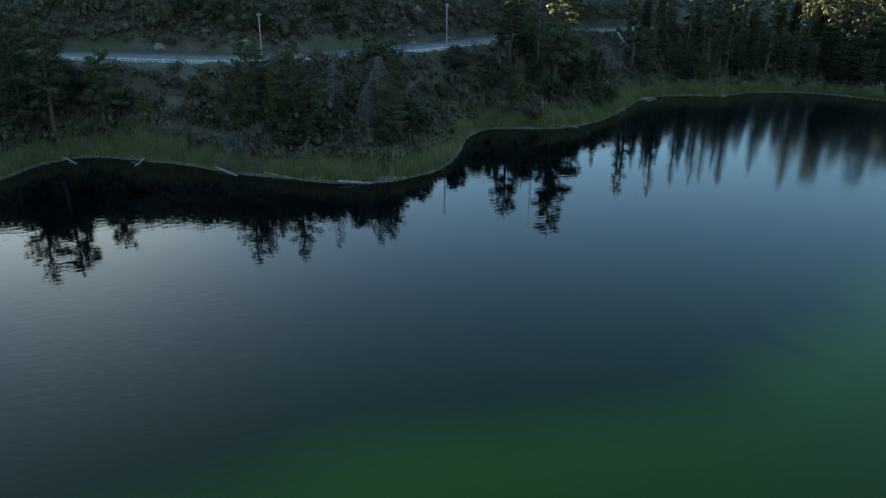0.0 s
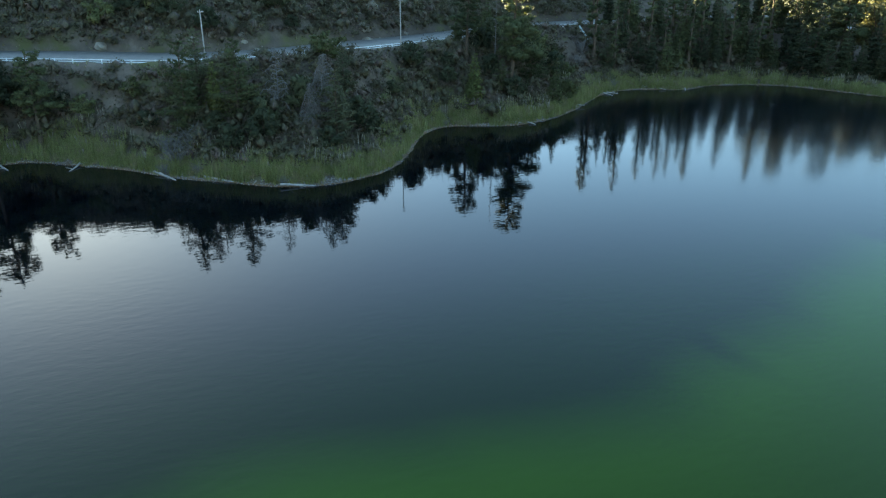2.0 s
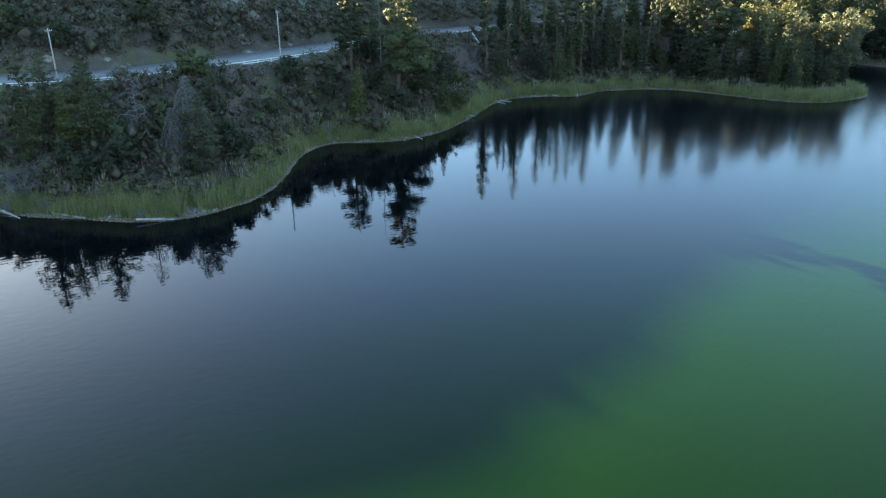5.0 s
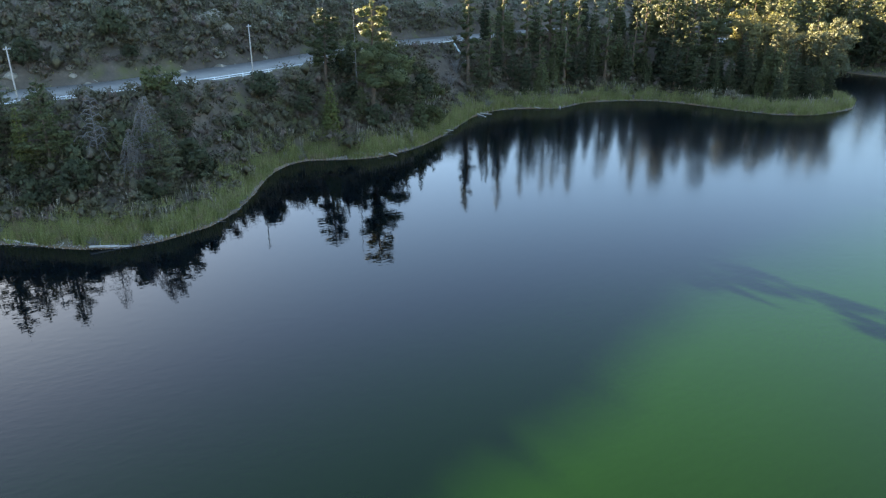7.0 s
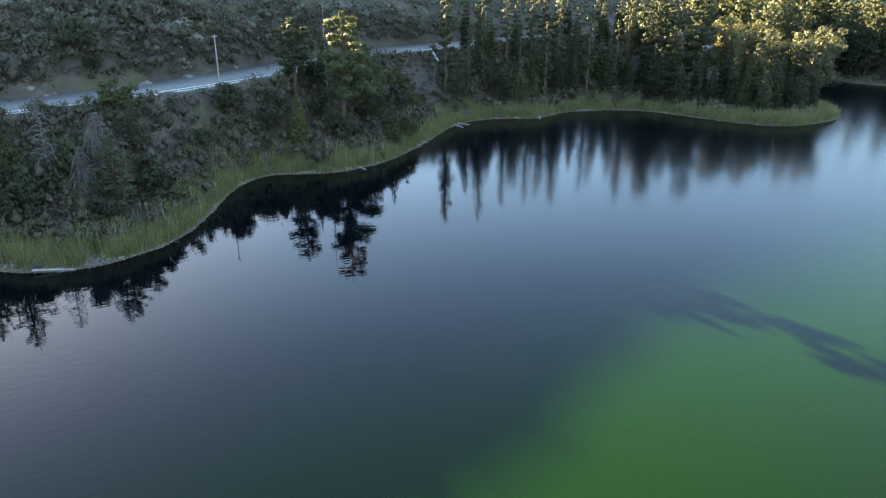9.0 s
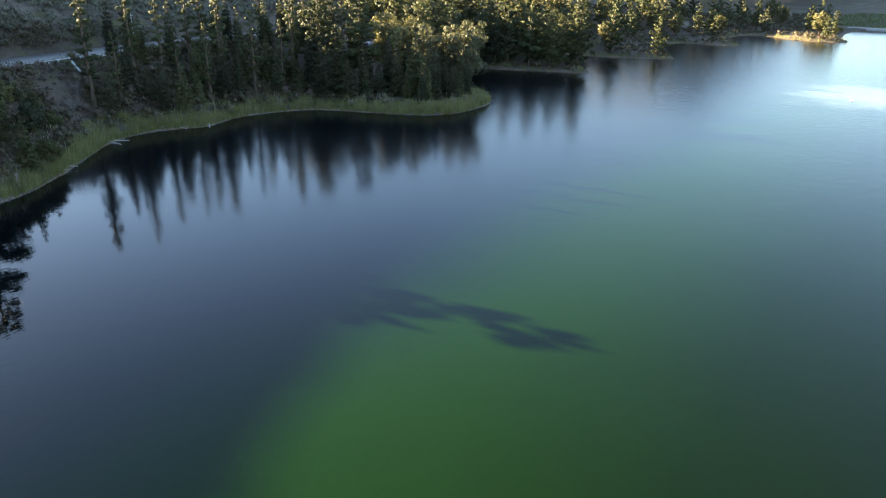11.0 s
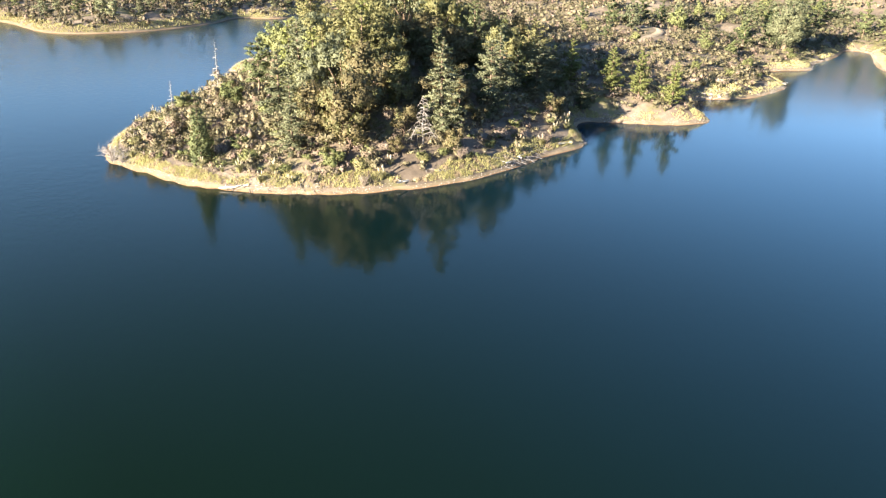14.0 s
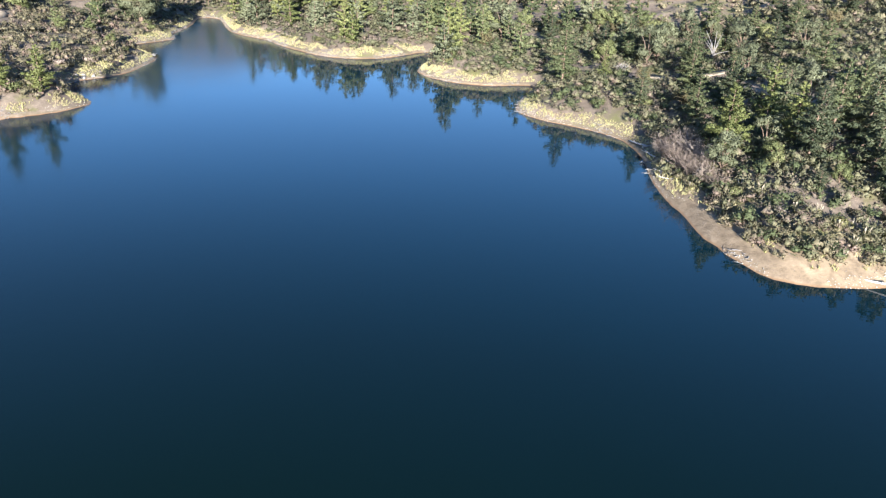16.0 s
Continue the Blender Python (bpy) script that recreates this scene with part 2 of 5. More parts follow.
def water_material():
    """Still lake water: algae green with shade and sky sheen painted in by position, under a rippled mirror surface."""
    m, n, l, b = material("lake_water", 0.03, 0.23)
    b.inputs["IOR"].default_value = 1.333
    geo = n.new("ShaderNodeNewGeometry")
    sep = n.new("ShaderNodeSeparateXYZ")
    l.new(geo.outputs["Position"], sep.inputs[0])
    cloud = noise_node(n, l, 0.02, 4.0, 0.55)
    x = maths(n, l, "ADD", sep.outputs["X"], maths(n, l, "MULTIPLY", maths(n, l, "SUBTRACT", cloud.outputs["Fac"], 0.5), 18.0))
    across_lake = n.new("ShaderNodeMapRange")
    across_lake.inputs[1].default_value, across_lake.inputs[2].default_value = -60.0, 120.0
    l.new(x, across_lake.inputs[0])
    # algae green; its eastward dimming and blue sky sheen are painted by position
    algae_light = ramp(n, [(0.0, (0.0034, 0.0175, 0.0004)), (0.165, (0.0025, 0.0125, 0.0004)), (0.27, (0.0014, 0.0062, 0.0004)), (0.36, (0.0012, 0.0045, 0.0006)),
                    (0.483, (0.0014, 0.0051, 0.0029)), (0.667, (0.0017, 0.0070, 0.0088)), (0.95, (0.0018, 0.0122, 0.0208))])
    l.new(across_lake.outputs[0], algae_light.inputs["Fac"])
    # hill shade painted in: near-black blue in the west, full colour past x -36
    c = mix_color(n, l, smooth_range(n, l, x, -66.0, -36.0), (0.0005, 0.0021, 0.0034), algae_light.outputs["Color"])
    # pale patch round the aerator: bubbles, with sky glint off ripples painted in
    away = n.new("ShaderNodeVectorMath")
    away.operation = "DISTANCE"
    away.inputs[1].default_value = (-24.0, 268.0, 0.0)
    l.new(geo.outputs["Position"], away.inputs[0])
    foam_glint = noise_node(n, l, 0.09, 4.0, 0.6)
    f = maths(n, l, "ADD", away.outputs["Value"], maths(n, l, "MULTIPLY", maths(n, l, "SUBTRACT", foam_glint.outputs["Fac"], 0.5), 45.0))
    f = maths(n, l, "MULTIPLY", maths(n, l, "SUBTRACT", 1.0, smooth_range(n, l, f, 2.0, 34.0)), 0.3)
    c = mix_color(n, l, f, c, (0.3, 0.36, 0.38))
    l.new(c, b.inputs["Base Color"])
    swell = n.new("ShaderNodeMapping")
    swell.inputs["Scale"].default_value = (1.0, 0.45, 1.0)
    l.new(geo.outputs["Position"], swell.inputs["Vector"])
    rip = noise_node(n, l, 1.3, 2.0, 0.5, swell.outputs["Vector"])
    breeze = noise_node(n, l, 0.012, 3.0, 0.5)
    # a light breeze ruffles the northern arm
    y = maths(n, l, "ADD", sep.outputs["Y"], maths(n, l, "MULTIPLY", maths(n, l, "SUBTRACT", breeze.outputs["Fac"], 0.5), 120.0))
    ruffle = maths(n, l, "ADD", maths(n, l, "MULTIPLY", smooth_range(n, l, y, 40.0, 200.0), 0.7), 0.27)
    rough = smooth_range(n, l, y, 28.0, 120.0)
    l.new(maths(n, l, "ADD", maths(n, l, "MULTIPLY", rough, 0.14), 0.015), b.inputs["Roughness"])
    wind = noise_node(n, l, 0.7, 3.0, 0.6, swell.outputs["Vector"])
    chop = maths(n, l, "ADD", maths(n, l, "MULTIPLY", rip.outputs["Fac"], ruffle), maths(n, l, "MULTIPLY", maths(n, l, "MULTIPLY", wind.outputs["Fac"], smooth_range(n, l, y, 70.0, 320.0)), 4.5))
    bump(n, l, b, chop, 0.45, 0.07)
    return m


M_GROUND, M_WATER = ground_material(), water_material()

# ---- plan of the lake: shoreline from the south-west corner, clockwise seen from above ----
WEST = [(-55, -150), (-95, -105), (-116, -68), (-127, -60), (-131, -52), (-125, -43), (-119, -35), (-112, -29), (-106, -21), (-100, -13),
        (-99, -5), (-102, 3), (-108, 9), (-116, 14), (-126, 20), (-131, 28), (-127, 38), (-128, 48), (-134, 59), (-144, 71), (-154, 84),
        (-155, 96), (-150, 106), (-153, 116), (-151, 128), (-145, 138), (-133, 144), (-121, 149), (-113, 156), (-111, 168), (-115, 183)]
NORTH = [(-134, 196), (-152, 222), (-160, 236), (-147, 239), (-132, 246), (-117, 255), (-138, 280), (-146, 297), (-125, 306), (-106, 319),
         (-122, 345), (-128, 383), (-98, 393), (-114, 425), (-107, 461), (-76, 446), (-57, 458), (-64, 480), (-61, 543), (-17, 552),
         (-4, 540), (-8, 480), (0, 468), (16, 433), (35, 386), (46, 337), (75, 324), (111, 336), (131, 353), (150, 341), (189, 372)]
PENINSULA = [(215, 340), (195, 290), (150, 258), (110, 238), (79, 221), (74, 205), (58, 185), (43, 168), (34, 161), (27, 151), (24, 138),
             (28, 127), (31, 118), (37, 110), (43, 104), (52, 98), (60, 95), (69, 92.5), (79, 92.5), (92, 95), (107, 97), (112, 104), (119, 111)]
EAST = [(124, 109), (129, 104), (137, 97), (146, 94.5), (151, 101), (159, 110), (167, 110), (175, 105), (188, 105), (202, 108), (208, 116),
        (219, 125), (235, 119), (245, 124), (268, 128), (288, 134), (290, 126), (265, 112), (254, 104), (244, 89), (233, 79), (219, 60), (222, 44),
        (238, 32), (225, 28), (206, 30), (195, 23), (190, 10), (194, -4), (180, -2), (165, 0), (157, -6), (152, -15), (144, -23), (133, -25),
        (118, -25), (107, -27), (96, -29), (86, -33), (82.5, -38), (83, -44), (86, -52)]
SOUTH = [(105, -85), (70, -150), (0, -190)]
ROAD = [(-190, -140), (-168, -85), (-152, -47), (-143, -30), (-140.5, -20), (-142, -6), (-146, 4), (-154, 22), (-162, 38), (-172, 55),
        (-184, 78), (-189, 104), (-195, 140), (-194, 178), (-189, 210), (-196, 260), (-200, 330), (-190, 420)]


def smooth_line(points, closed, step):
    """Evenly spaced points along a Catmull-Rom curve."""
    p = np.array(points, float)
    n = len(p)
    out = []
    for k in range(n if closed else n - 1):
        if closed:
            a, b, c, d = p[(k - 1) % n], p[k], p[(k + 1) % n], p[(k + 2) % n]
        else:
            a, b, c, d = p[max(k - 1, 0)], p[k], p[k + 1], p[min(k + 2, n - 1)]
        m = max(2, int(np.hypot(*(c - b)) / step))
        t = (np.arange(m) / m)[:, None]
        out.append(0.5 * (2 * b + (c - a) * t + (2 * a - 5 * b + 4 * c - d) * t ** 2 + (3 * b - a - 3 * c + d) * t ** 3))
    return np.concatenate(out + ([] if closed else [p[-1:]]))


SHORE = smooth_line(WEST + NORTH + PENINSULA + EAST + SOUTH, True, 4.0)
ROAD_Z = 14.4
ROAD_LINE = smooth_line(ROAD, False, 3.0) - (3.0, 0.0)


def line_distance(p, line, closed):
    """Distance of points p to a polyline."""
    a = line
    b = np.roll(line, -1, 0)
    if not closed:
        a, b = a[:-1], b[:-1]
    best = np.full(len(p), 1e9)
    for q, r in zip(a, b):
        e = r - q
        t = np.clip(((p - q) @ e) / max(e @ e, 1e-9), 0, 1)
        w = p - q - t[:, None] * e
        np.minimum(best, (w * w).sum(1), out=best)
    return np.sqrt(best)


def road_offset(p):
    """Distance from the road's centre line, and 1 on its uphill side."""
    best, side = np.full(len(p), 1e12), np.zeros(len(p))
    for q, r in zip(ROAD_LINE[:-1], ROAD_LINE[1:]):
        e = r - q
        t = np.clip(((p - q) @ e) / (e @ e), 0, 1)
        w = p - q - t[:, None] * e
        d2 = (w * w).sum(1)
        k = d2 < best
        best[k] = d2[k]
        side[k] = np.where(e[0] * w[k, 1] - e[1] * w[k, 0] > 0, 1, -1)
    return np.sqrt(best), side


def shore_distance(p):
    """Metres inland from the waterline; below zero in the lake."""
    p = np.asarray(p, float)
    d = line_distance(p, SHORE, True)
    inside = np.zeros(len(p), bool)
    for (x0, y0), (x1, y1) in zip(SHORE, np.roll(SHORE, -1, 0)):
        if y0 == y1:
            continue
        cross = ((y0 > p[:, 1]) != (y1 > p[:, 1])) & (p[:, 0] < (x1 - x0) * (p[:, 1] - y0) / (y1 - y0) + x0)
        inside ^= cross
    return np.where(inside, -d, d)


def step01(x, lo, hi):
    t = np.clip((x - lo) / (hi - lo), 0, 1)
    return t * t * (3 - 2 * t)


def waves(x, y, size, seed):
    """Smooth rolling noise between about -1 and 1."""
    g = np.random.RandomState(seed)
    out = 0
    for _ in range(6):
        a, ph = g.uniform(0, 6.28), g.uniform(0, 6.28)
        k = 6.28 / size * g.uniform(0.6, 1.6)
        out = out + np.sin(k * (x * np.cos(a) + y * np.sin(a)) + ph)
    return out / 3.0


def land_height(p, d=None):
    p = np.asarray(p, float)
    x, y = p[:, 0], p[:, 1]
    if d is None:
        d = shore_distance(p)
    dd = np.maximum(d, 0)
    beach = step01(x, 60, 80) * (1 - step01(x, 112, 130)) * (1 - step01(y, -30, -15))
    bank = 0.35 * step01(d, 0, 0.8) + 0.5 * step01(d, 1.0 + 2 * beach, 5.0 + 5 * beach)
    lumps = waves(x, y, 14, 3) * 0.45 + waves(x, y, 40, 4) * 1.2
    # western bank up to the road, hillside above it up to the ridge
    r, side = road_offset(p)
    low = ROAD_Z * step01(dd / (dd + np.maximum(r - 6.7, 0.0) + 0.01), 0.0, 1.0)
    ridge = 73.5 + 1.0 * np.exp(-((y - 8) / 17) ** 2) + 1.4 * np.exp(-((y + 45) / 20) ** 2) - 0.03 * np.clip(y - 45, 0, 250) + 0.13 * np.clip(-20 - y, 0, 90)
    climb = np.clip((r - 6.6) / 160.0, 0, 1)
    high = ROAD_Z + (ridge - ROAD_Z) * climb ** 0.9 + 1.6 * step01(r, 6.6, 10.5) * (1 - climb) - 0.12 * np.clip(r - 165, 0, 400)
    west = np.where(side > 0, high, low)
    # northern and eastern shores
    pen = np.exp(-(((x - 96) / 42) ** 2 + ((y - 140) / 52) ** 2))
    east = (5.5 + 6.5 * pen) * (1 - np.exp(-dd / 13.0)) + 0.05 * np.clip(dd - 25, 0, 600) + 0.2 * np.clip(dd - 75, 0, 400)
    east -= 2.6 * np.exp(-(((x - 40) / 17) ** 2 + ((y - 132) / 20) ** 2)) * step01(dd, 2, 8)
    w = step01(-x + 0.12 * (y - 200), 30, 110)
    w = np.where((y < -60) & (x < 0), 1.0, w)
    rough = np.where(side > 0, step01(r, 7.5, 15), step01(r, 7, 14)) * w + (1 - w)
    h = bank + w * west + (1 - w) * east + lumps * step01(dd, 3, 18) * rough * (1 - 0.8 * climb * w)
    h = np.where((w > 0.9) & (r < 6.9), ROAD_Z, h)
    # valley floor and lawn behind the dam
    k = step01(y, 535, 552) * (1 - step01(np.abs(x + 38), 30, 60))
    h = h * (1 - k) + (2.0 + 0.05 * np.clip(y - 560, 0, 300)) * k
    return np.where(d > 0, h, np.maximum(-4.0, d * 0.35))


def grid_axis(parts):
    out = [np.arange(a, b, s) for a, b, s in parts]
    return np.concatenate(out + [[parts[-1][1]]])


def mesh_from(name, verts, tris, mat, smooth=False, normals=None):
    """A triangle mesh from arrays."""
    me = bpy.data.meshes.new(name)
    verts, tris = np.asarray(verts, np.float32), np.asarray(tris, np.int32)
    me.vertices.add(len(verts))
    me.vertices.foreach_set("co", verts.ravel())
    me.loops.add(tris.size)
    me.loops.foreach_set("vertex_index", tris.ravel())
    k = tris.shape[1]
    me.polygons.add(len(tris))
    me.polygons.foreach_set("loop_start", np.arange(0, tris.size, k, dtype=np.int32))
    me.polygons.foreach_set("loop_total", np.full(len(tris), k, np.int32))
    if smooth:
        me.polygons.foreach_set("use_smooth", np.ones(len(tris), bool))
    me.materials.append(mat)
    me.update(calc_edges=True)
    if normals is not None:
        me.polygons.foreach_set("use_smooth", np.ones(len(tris), bool))
        me.normals_split_custom_set_from_vertices(np.asarray(normals, np.float32))
    return me


# ---- ground and water ----
GX = grid_axis([(-1500, -420, 40), (-420, -260, 8), (-260, 320, 2.5), (320, 480, 10), (480, 1500, 60)])
GY = grid_axis([(-1400, -300, 50), (-300, -120, 8), (-120, 270, 2.5), (270, 580, 5), (580, 900, 20), (900, 2000, 80)])
gx, gy = np.meshgrid(GX, GY)
gp = np.stack([gx.ravel(), gy.ravel()], 1)
gz = land_height(gp)
nx, ny = len(GX), len(GY)
idx = np.arange(nx * ny).reshape(ny, nx)
quads = np.stack([idx[:-1, :-1], idx[:-1, 1:], idx[1:, 1:], idx[1:, :-1]], -1).reshape(-1, 4)
ground = new("ground", mesh_from("ground", np.c_[gp, gz], quads, M_GROUND, True))
tagged(ground, "brown soil hillsides with dry weeds and a sandy rim at the water", "ground", kind="structure")
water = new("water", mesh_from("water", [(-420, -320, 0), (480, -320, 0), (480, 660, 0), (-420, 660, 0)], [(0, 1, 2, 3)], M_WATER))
tagged(water, "still reservoir water with algae green, painted shade and sheen, and sky reflections", "water", kind="structure")


def height_at(x, y):
    """Height of the ground sheet itself, between its grid points."""
    x, y = np.atleast_1d(np.asarray(x, float)), np.atleast_1d(np.asarray(y, float))
    i = np.clip(np.searchsorted(GX, x) - 1, 0, nx - 2)
    j = np.clip(np.searchsorted(GY, y) - 1, 0, ny - 2)
    u, v = (x - GX[i]) / (GX[i + 1] - GX[i]), (y - GY[j]) / (GY[j + 1] - GY[j])
    z = gz.reshape(ny, nx)
    return z[j, i] * (1 - u) * (1 - v) + z[j, i + 1] * u * (1 - v) + z[j + 1, i] * (1 - u) * v + z[j + 1, i + 1] * u * v


def near_height(x, y):
    return float(height_at(x, y)[0])


# ---- plants: shapes ----
RNG = np.random.RandomState(11)


def ball_points(n, rng):
    v = rng.normal(size=(n, 3))
    return v / np.linalg.norm(v, axis=1)[:, None]


def unit(v):
    return v / (np.linalg.norm(v, axis=1)[:, None] + 1e-6)


def leaf_tris(centres, size, rng, droop=0.0, out=None, heart=None):
    """One slender spray at every centre, lying loosely on the shell of its tuft like a shingle, with the tip lifted."""
    n = len(centres)
    flat = unit(out + 0.6 * ball_points(n, rng))
    a = unit(np.cross(flat, ball_points(n, rng)))
    a[:, 2] += 0.25 - droop
    a = unit(a + 0.3 * out)
    b = unit(np.cross(flat, a))
    s = np.broadcast_to(size, (n,))[:, None] * rng.uniform(0.55, 1.45, (n, 1))
    v = np.stack([centres - b * s * 0.44 - a * s * 0.3, centres + b * s * 0.44 - a * s * 0.3, centres + a * s * 0.9], 1)
    f = np.arange(3 * n).reshape(-1, 3)
    face = np.cross(v[:, 1] - v[:, 0], v[:, 2] - v[:, 0])
    turned = (face * out).sum(1) < 0
    f[turned] = f[turned][:, ::-1]
    face = unit(np.where(turned[:, None], -face, face)) * 0.2 + out * (1.0 if heart is None else 0.6)
    if heart is not None:
        face = face + 0.5 * unit((centres - heart[:3]) * (1, 1, heart[3]))
    return v.reshape(-1, 3), f, np.repeat(unit(face), 3, 0)


ICO_V = np.array([(0, 0, -1), (0.72, -0.53, -0.45), (-0.28, -0.85, -0.45), (-0.89, 0, -0.45), (-0.28, 0.85, -0.45), (0.72, 0.53, -0.45),
                  (0.28, -0.85, 0.45), (-0.72, -0.53, 0.45), (-0.72, 0.53, 0.45), (0.28, 0.85, 0.45), (0.89, 0, 0.45), (0, 0, 1)])
ICO_F = np.array([(0, 1, 2), (1, 0, 5), (0, 2, 3), (0, 3, 4), (0, 4, 5), (1, 5, 10), (2, 1, 6), (3, 2, 7), (4, 3, 8), (5, 4, 9),
                  (1, 10, 6), (2, 6, 7), (3, 7, 8), (4, 8, 9), (5, 9, 10), (6, 10, 11), (7, 6, 11), (8, 7, 11), (9, 8, 11), (10, 9, 11)])


OCT_V = np.array([(1, 0, 0), (-0.5, 0.86, 0), (-0.5, -0.86, 0), (0, 0, 1), (0, 0, -1)])
OCT_F = np.array([(0, 1, 3), (1, 2, 3), (2, 0, 3), (1, 0, 4), (2, 1, 4), (0, 2, 4)])


def joined(pieces):
    """One mesh of many pieces: corners, faces and, for foliage, the directions that the corners face."""
    k = np.cumsum([0] + [len(p[0]) for p in pieces])
    faces = np.concatenate([np.asarray(p[1]) + o for p, o in zip(pieces, k)])
    return (np.concatenate([p[0] for p in pieces]), faces, *([np.concatenate([p[2] for p in pieces])] if len(pieces[0]) == 3 else []))


def clump(centre, radii, n, size, rng, core=0.5, droop=0.0, heart=None):
    """A lumpy mass of sprays round a dense uneven heart."""
    radii = np.asarray(radii, float)
    d = ball_points(n, rng)
    lobes = ball_points(7, rng)
    swell = 0.6 + 0.55 * np.clip((d @ lobes.T).max(1) - 0.4, 0, 1) / 0.6
    r = swell * rng.uniform(0.62, 1.08, n) ** 0.7
    pts = np.asarray(centre) + d * r[:, None] * radii
    out = [leaf_tris(pts, size, rng, droop, d, heart)]
    if core:
        v, f = (ICO_V, ICO_F) if core > 0.7 else (OCT_V, OCT_F)
        out.append((v * rng.uniform(0.6, 1.15, (len(v), 1)) * radii * core + np.asarray(centre), f, unit(v)))
    return joined(out)


def tube(points, radii, sides=6):
    """A tapered stem along points."""
    pts, rings = np.asarray(points, float), []
    for k, (p, r) in enumerate(zip(pts, radii)):
        way = pts[min(k + 1, len(pts) - 1)] - pts[max(k - 1, 0)]
        way /= np.linalg.norm(way) + 1e-9
        u = np.cross(way, (0.3, 0.9, 0.2) if abs(way[1]) < 0.8 else (1, 0, 0))
        u /= np.linalg.norm(u) + 1e-9
        w = np.cross(way, u)
        a = np.arange(sides) / sides * 2 * math.pi
        rings.append(p + r * (np.cos(a)[:, None] * u + np.sin(a)[:, None] * w))
    v = np.concatenate(rings)
    f = []
    for k in range(len(pts) - 1):
        for s in range(sides):
            a, b = k * sides + s, k * sides + (s + 1) % sides
            f += [(a, b, b + sides), (a, b + sides, a + sides)]
    top = (len(pts) - 1) * sides
    f += [(top, top + s, top + s + 1) for s in range(1, sides - 1)]
    return v, np.array(f)


def part(name, geometry, mat, parent, label=""):
    ob = new(name, mesh_from(name, geometry[0], geometry[1], mat, False, *geometry[2:]))
    ob.parent = parent
    return tagged(ob, label)


def thing(name, label, category, group=""):
    return tagged(new(name), label, category, group)


def bent_trunk(h, r, rng, lean=0.03, n=7):
    k = np.linspace(0, 1, n)
    x, y = np.cumsum(rng.normal(0, lean, n)) * h / n * 2, np.cumsum(rng.normal(0, lean, n)) * h / n * 2
    x, y = x - x[0], y - y[0]
    pts = np.stack([x, y, k * h - 0.4 * (k == 0)], 1)
    return pts, r * (1 - 0.88 * k) * (1 + 0.5 * (k == 0))


def pine(label, h, crown_from, spread, rng, mat, leaves=4200, flat=0.55, size=0.34, name="pine_tree", narrow=0.55):
    """A tall pine: bare lower trunk, spreading limbs, crown of separate tufts with gaps."""
    ob = thing(name, label, "tree", "pine trees")
    pts, rad = bent_trunk(h * 0.97, 0.024 * h, rng)
    wood, tufts = [tube(pts, rad, 7)], []
    limbs = 22 if leaves > 1000 else 11
    for k in range(limbs):
        q = crown_from + (0.97 - crown_from) * ((k + rng.uniform(0, 0.9)) / limbs)
        base = np.array([np.interp(q, np.linspace(0, 1, len(pts)), pts[:, c]) for c in range(3)])
        rel = (q - crown_from) / (1 - crown_from)
        reach = spread * (1.05 - narrow * rel ** 1.6) * rng.uniform(0.55, 1.1) * min(1.0, 0.55 + rel * 3)
        a = k * 2.4 + rng.uniform(-0.5, 0.5)
        rise = rng.uniform(-0.08, 0.35)
        end = base + np.array([math.cos(a) * reach, math.sin(a) * reach, reach * rise])
        mid = (base + end) / 2 + (0, 0, -0.06 * reach)
        wood.append(tube([base, mid, end], [0.006 * h, 0.004 * h, 0.0015 * h], 4))
        for f, s in ((0.3, 0.3), (0.58, 0.36), (0.82, 0.36), (1.0, 0.3)):
            c = base + (end - base) * f + rng.normal(0, 0.1 * reach, 3)
            rr = max(0.4, reach * s * rng.uniform(0.8, 1.25))
            tufts.append((c, (rr, rr, rr * flat)))
    tufts.append((pts[-1] + (0, 0, -0.2), (0.5, 0.5, 0.9)))
    total = sum(t[1][0] ** 2 for t in tufts)
    crown = [clump(c, r, int(leaves * r[0] ** 2 / total) + 3, size, rng, 0.74, 0.0, (0, 0, h * (0.3 + 0.5 * crown_from), 0.7)) for c, r in tufts]
    part("trunk", joined(wood), M_BARK, ob)
    part("crown", joined(crown), mat, ob)
    return ob


def conifer(label, h, spread, rng, mat, leaves=2300, size=0.41, start=0.06, name="conifer_tree"):
    """A dense, narrow, pointed conifer with uneven whorls."""
    ob = thing(name, label, "tree", "pointed conifers")
    pts, rad = bent_trunk(h * 0.98, 0.018 * h, rng, 0.012)
    crown = []
    wood = [tube(pts, rad, 6)]
    rows = 13
    for k in range(rows):
        q = start + (0.97 - start) * k / (rows - 1)
        rel = (q - start) / (1 - start)
        reach = spread * (1 - rel) ** 0.8 * rng.uniform(0.8, 1.15) + 0.25
        m = 5 if k < 8 else 3
        for j in range(m):
            a = 6.283 * (j + rng.uniform(0, 0.6)) / m + k
            base = np.array([np.interp(q, np.linspace(0, 1, len(pts)), pts[:, c]) for c in range(3)])
            c = base + (math.cos(a) * reach * 0.55, math.sin(a) * reach * 0.55, -0.12 * reach)
            rr = reach * rng.uniform(0.42, 0.6)
            wood.append(tube([base, c], [0.004 * h, 0.001 * h], 3))
            crown.append((c, (rr, rr, max(0.4, rr * 0.75))))
    total = sum(t[1][0] ** 2 for t in crown)
    part("trunk", joined(wood), M_BARK, ob)
    part("crown", joined([clump(c, r, int(leaves * r[0] ** 2 / total) + 5, size, rng, 0.58, 0.3, (0, 0, h * 0.35, 0.4)) for c, r in crown]), mat, ob)
    return ob


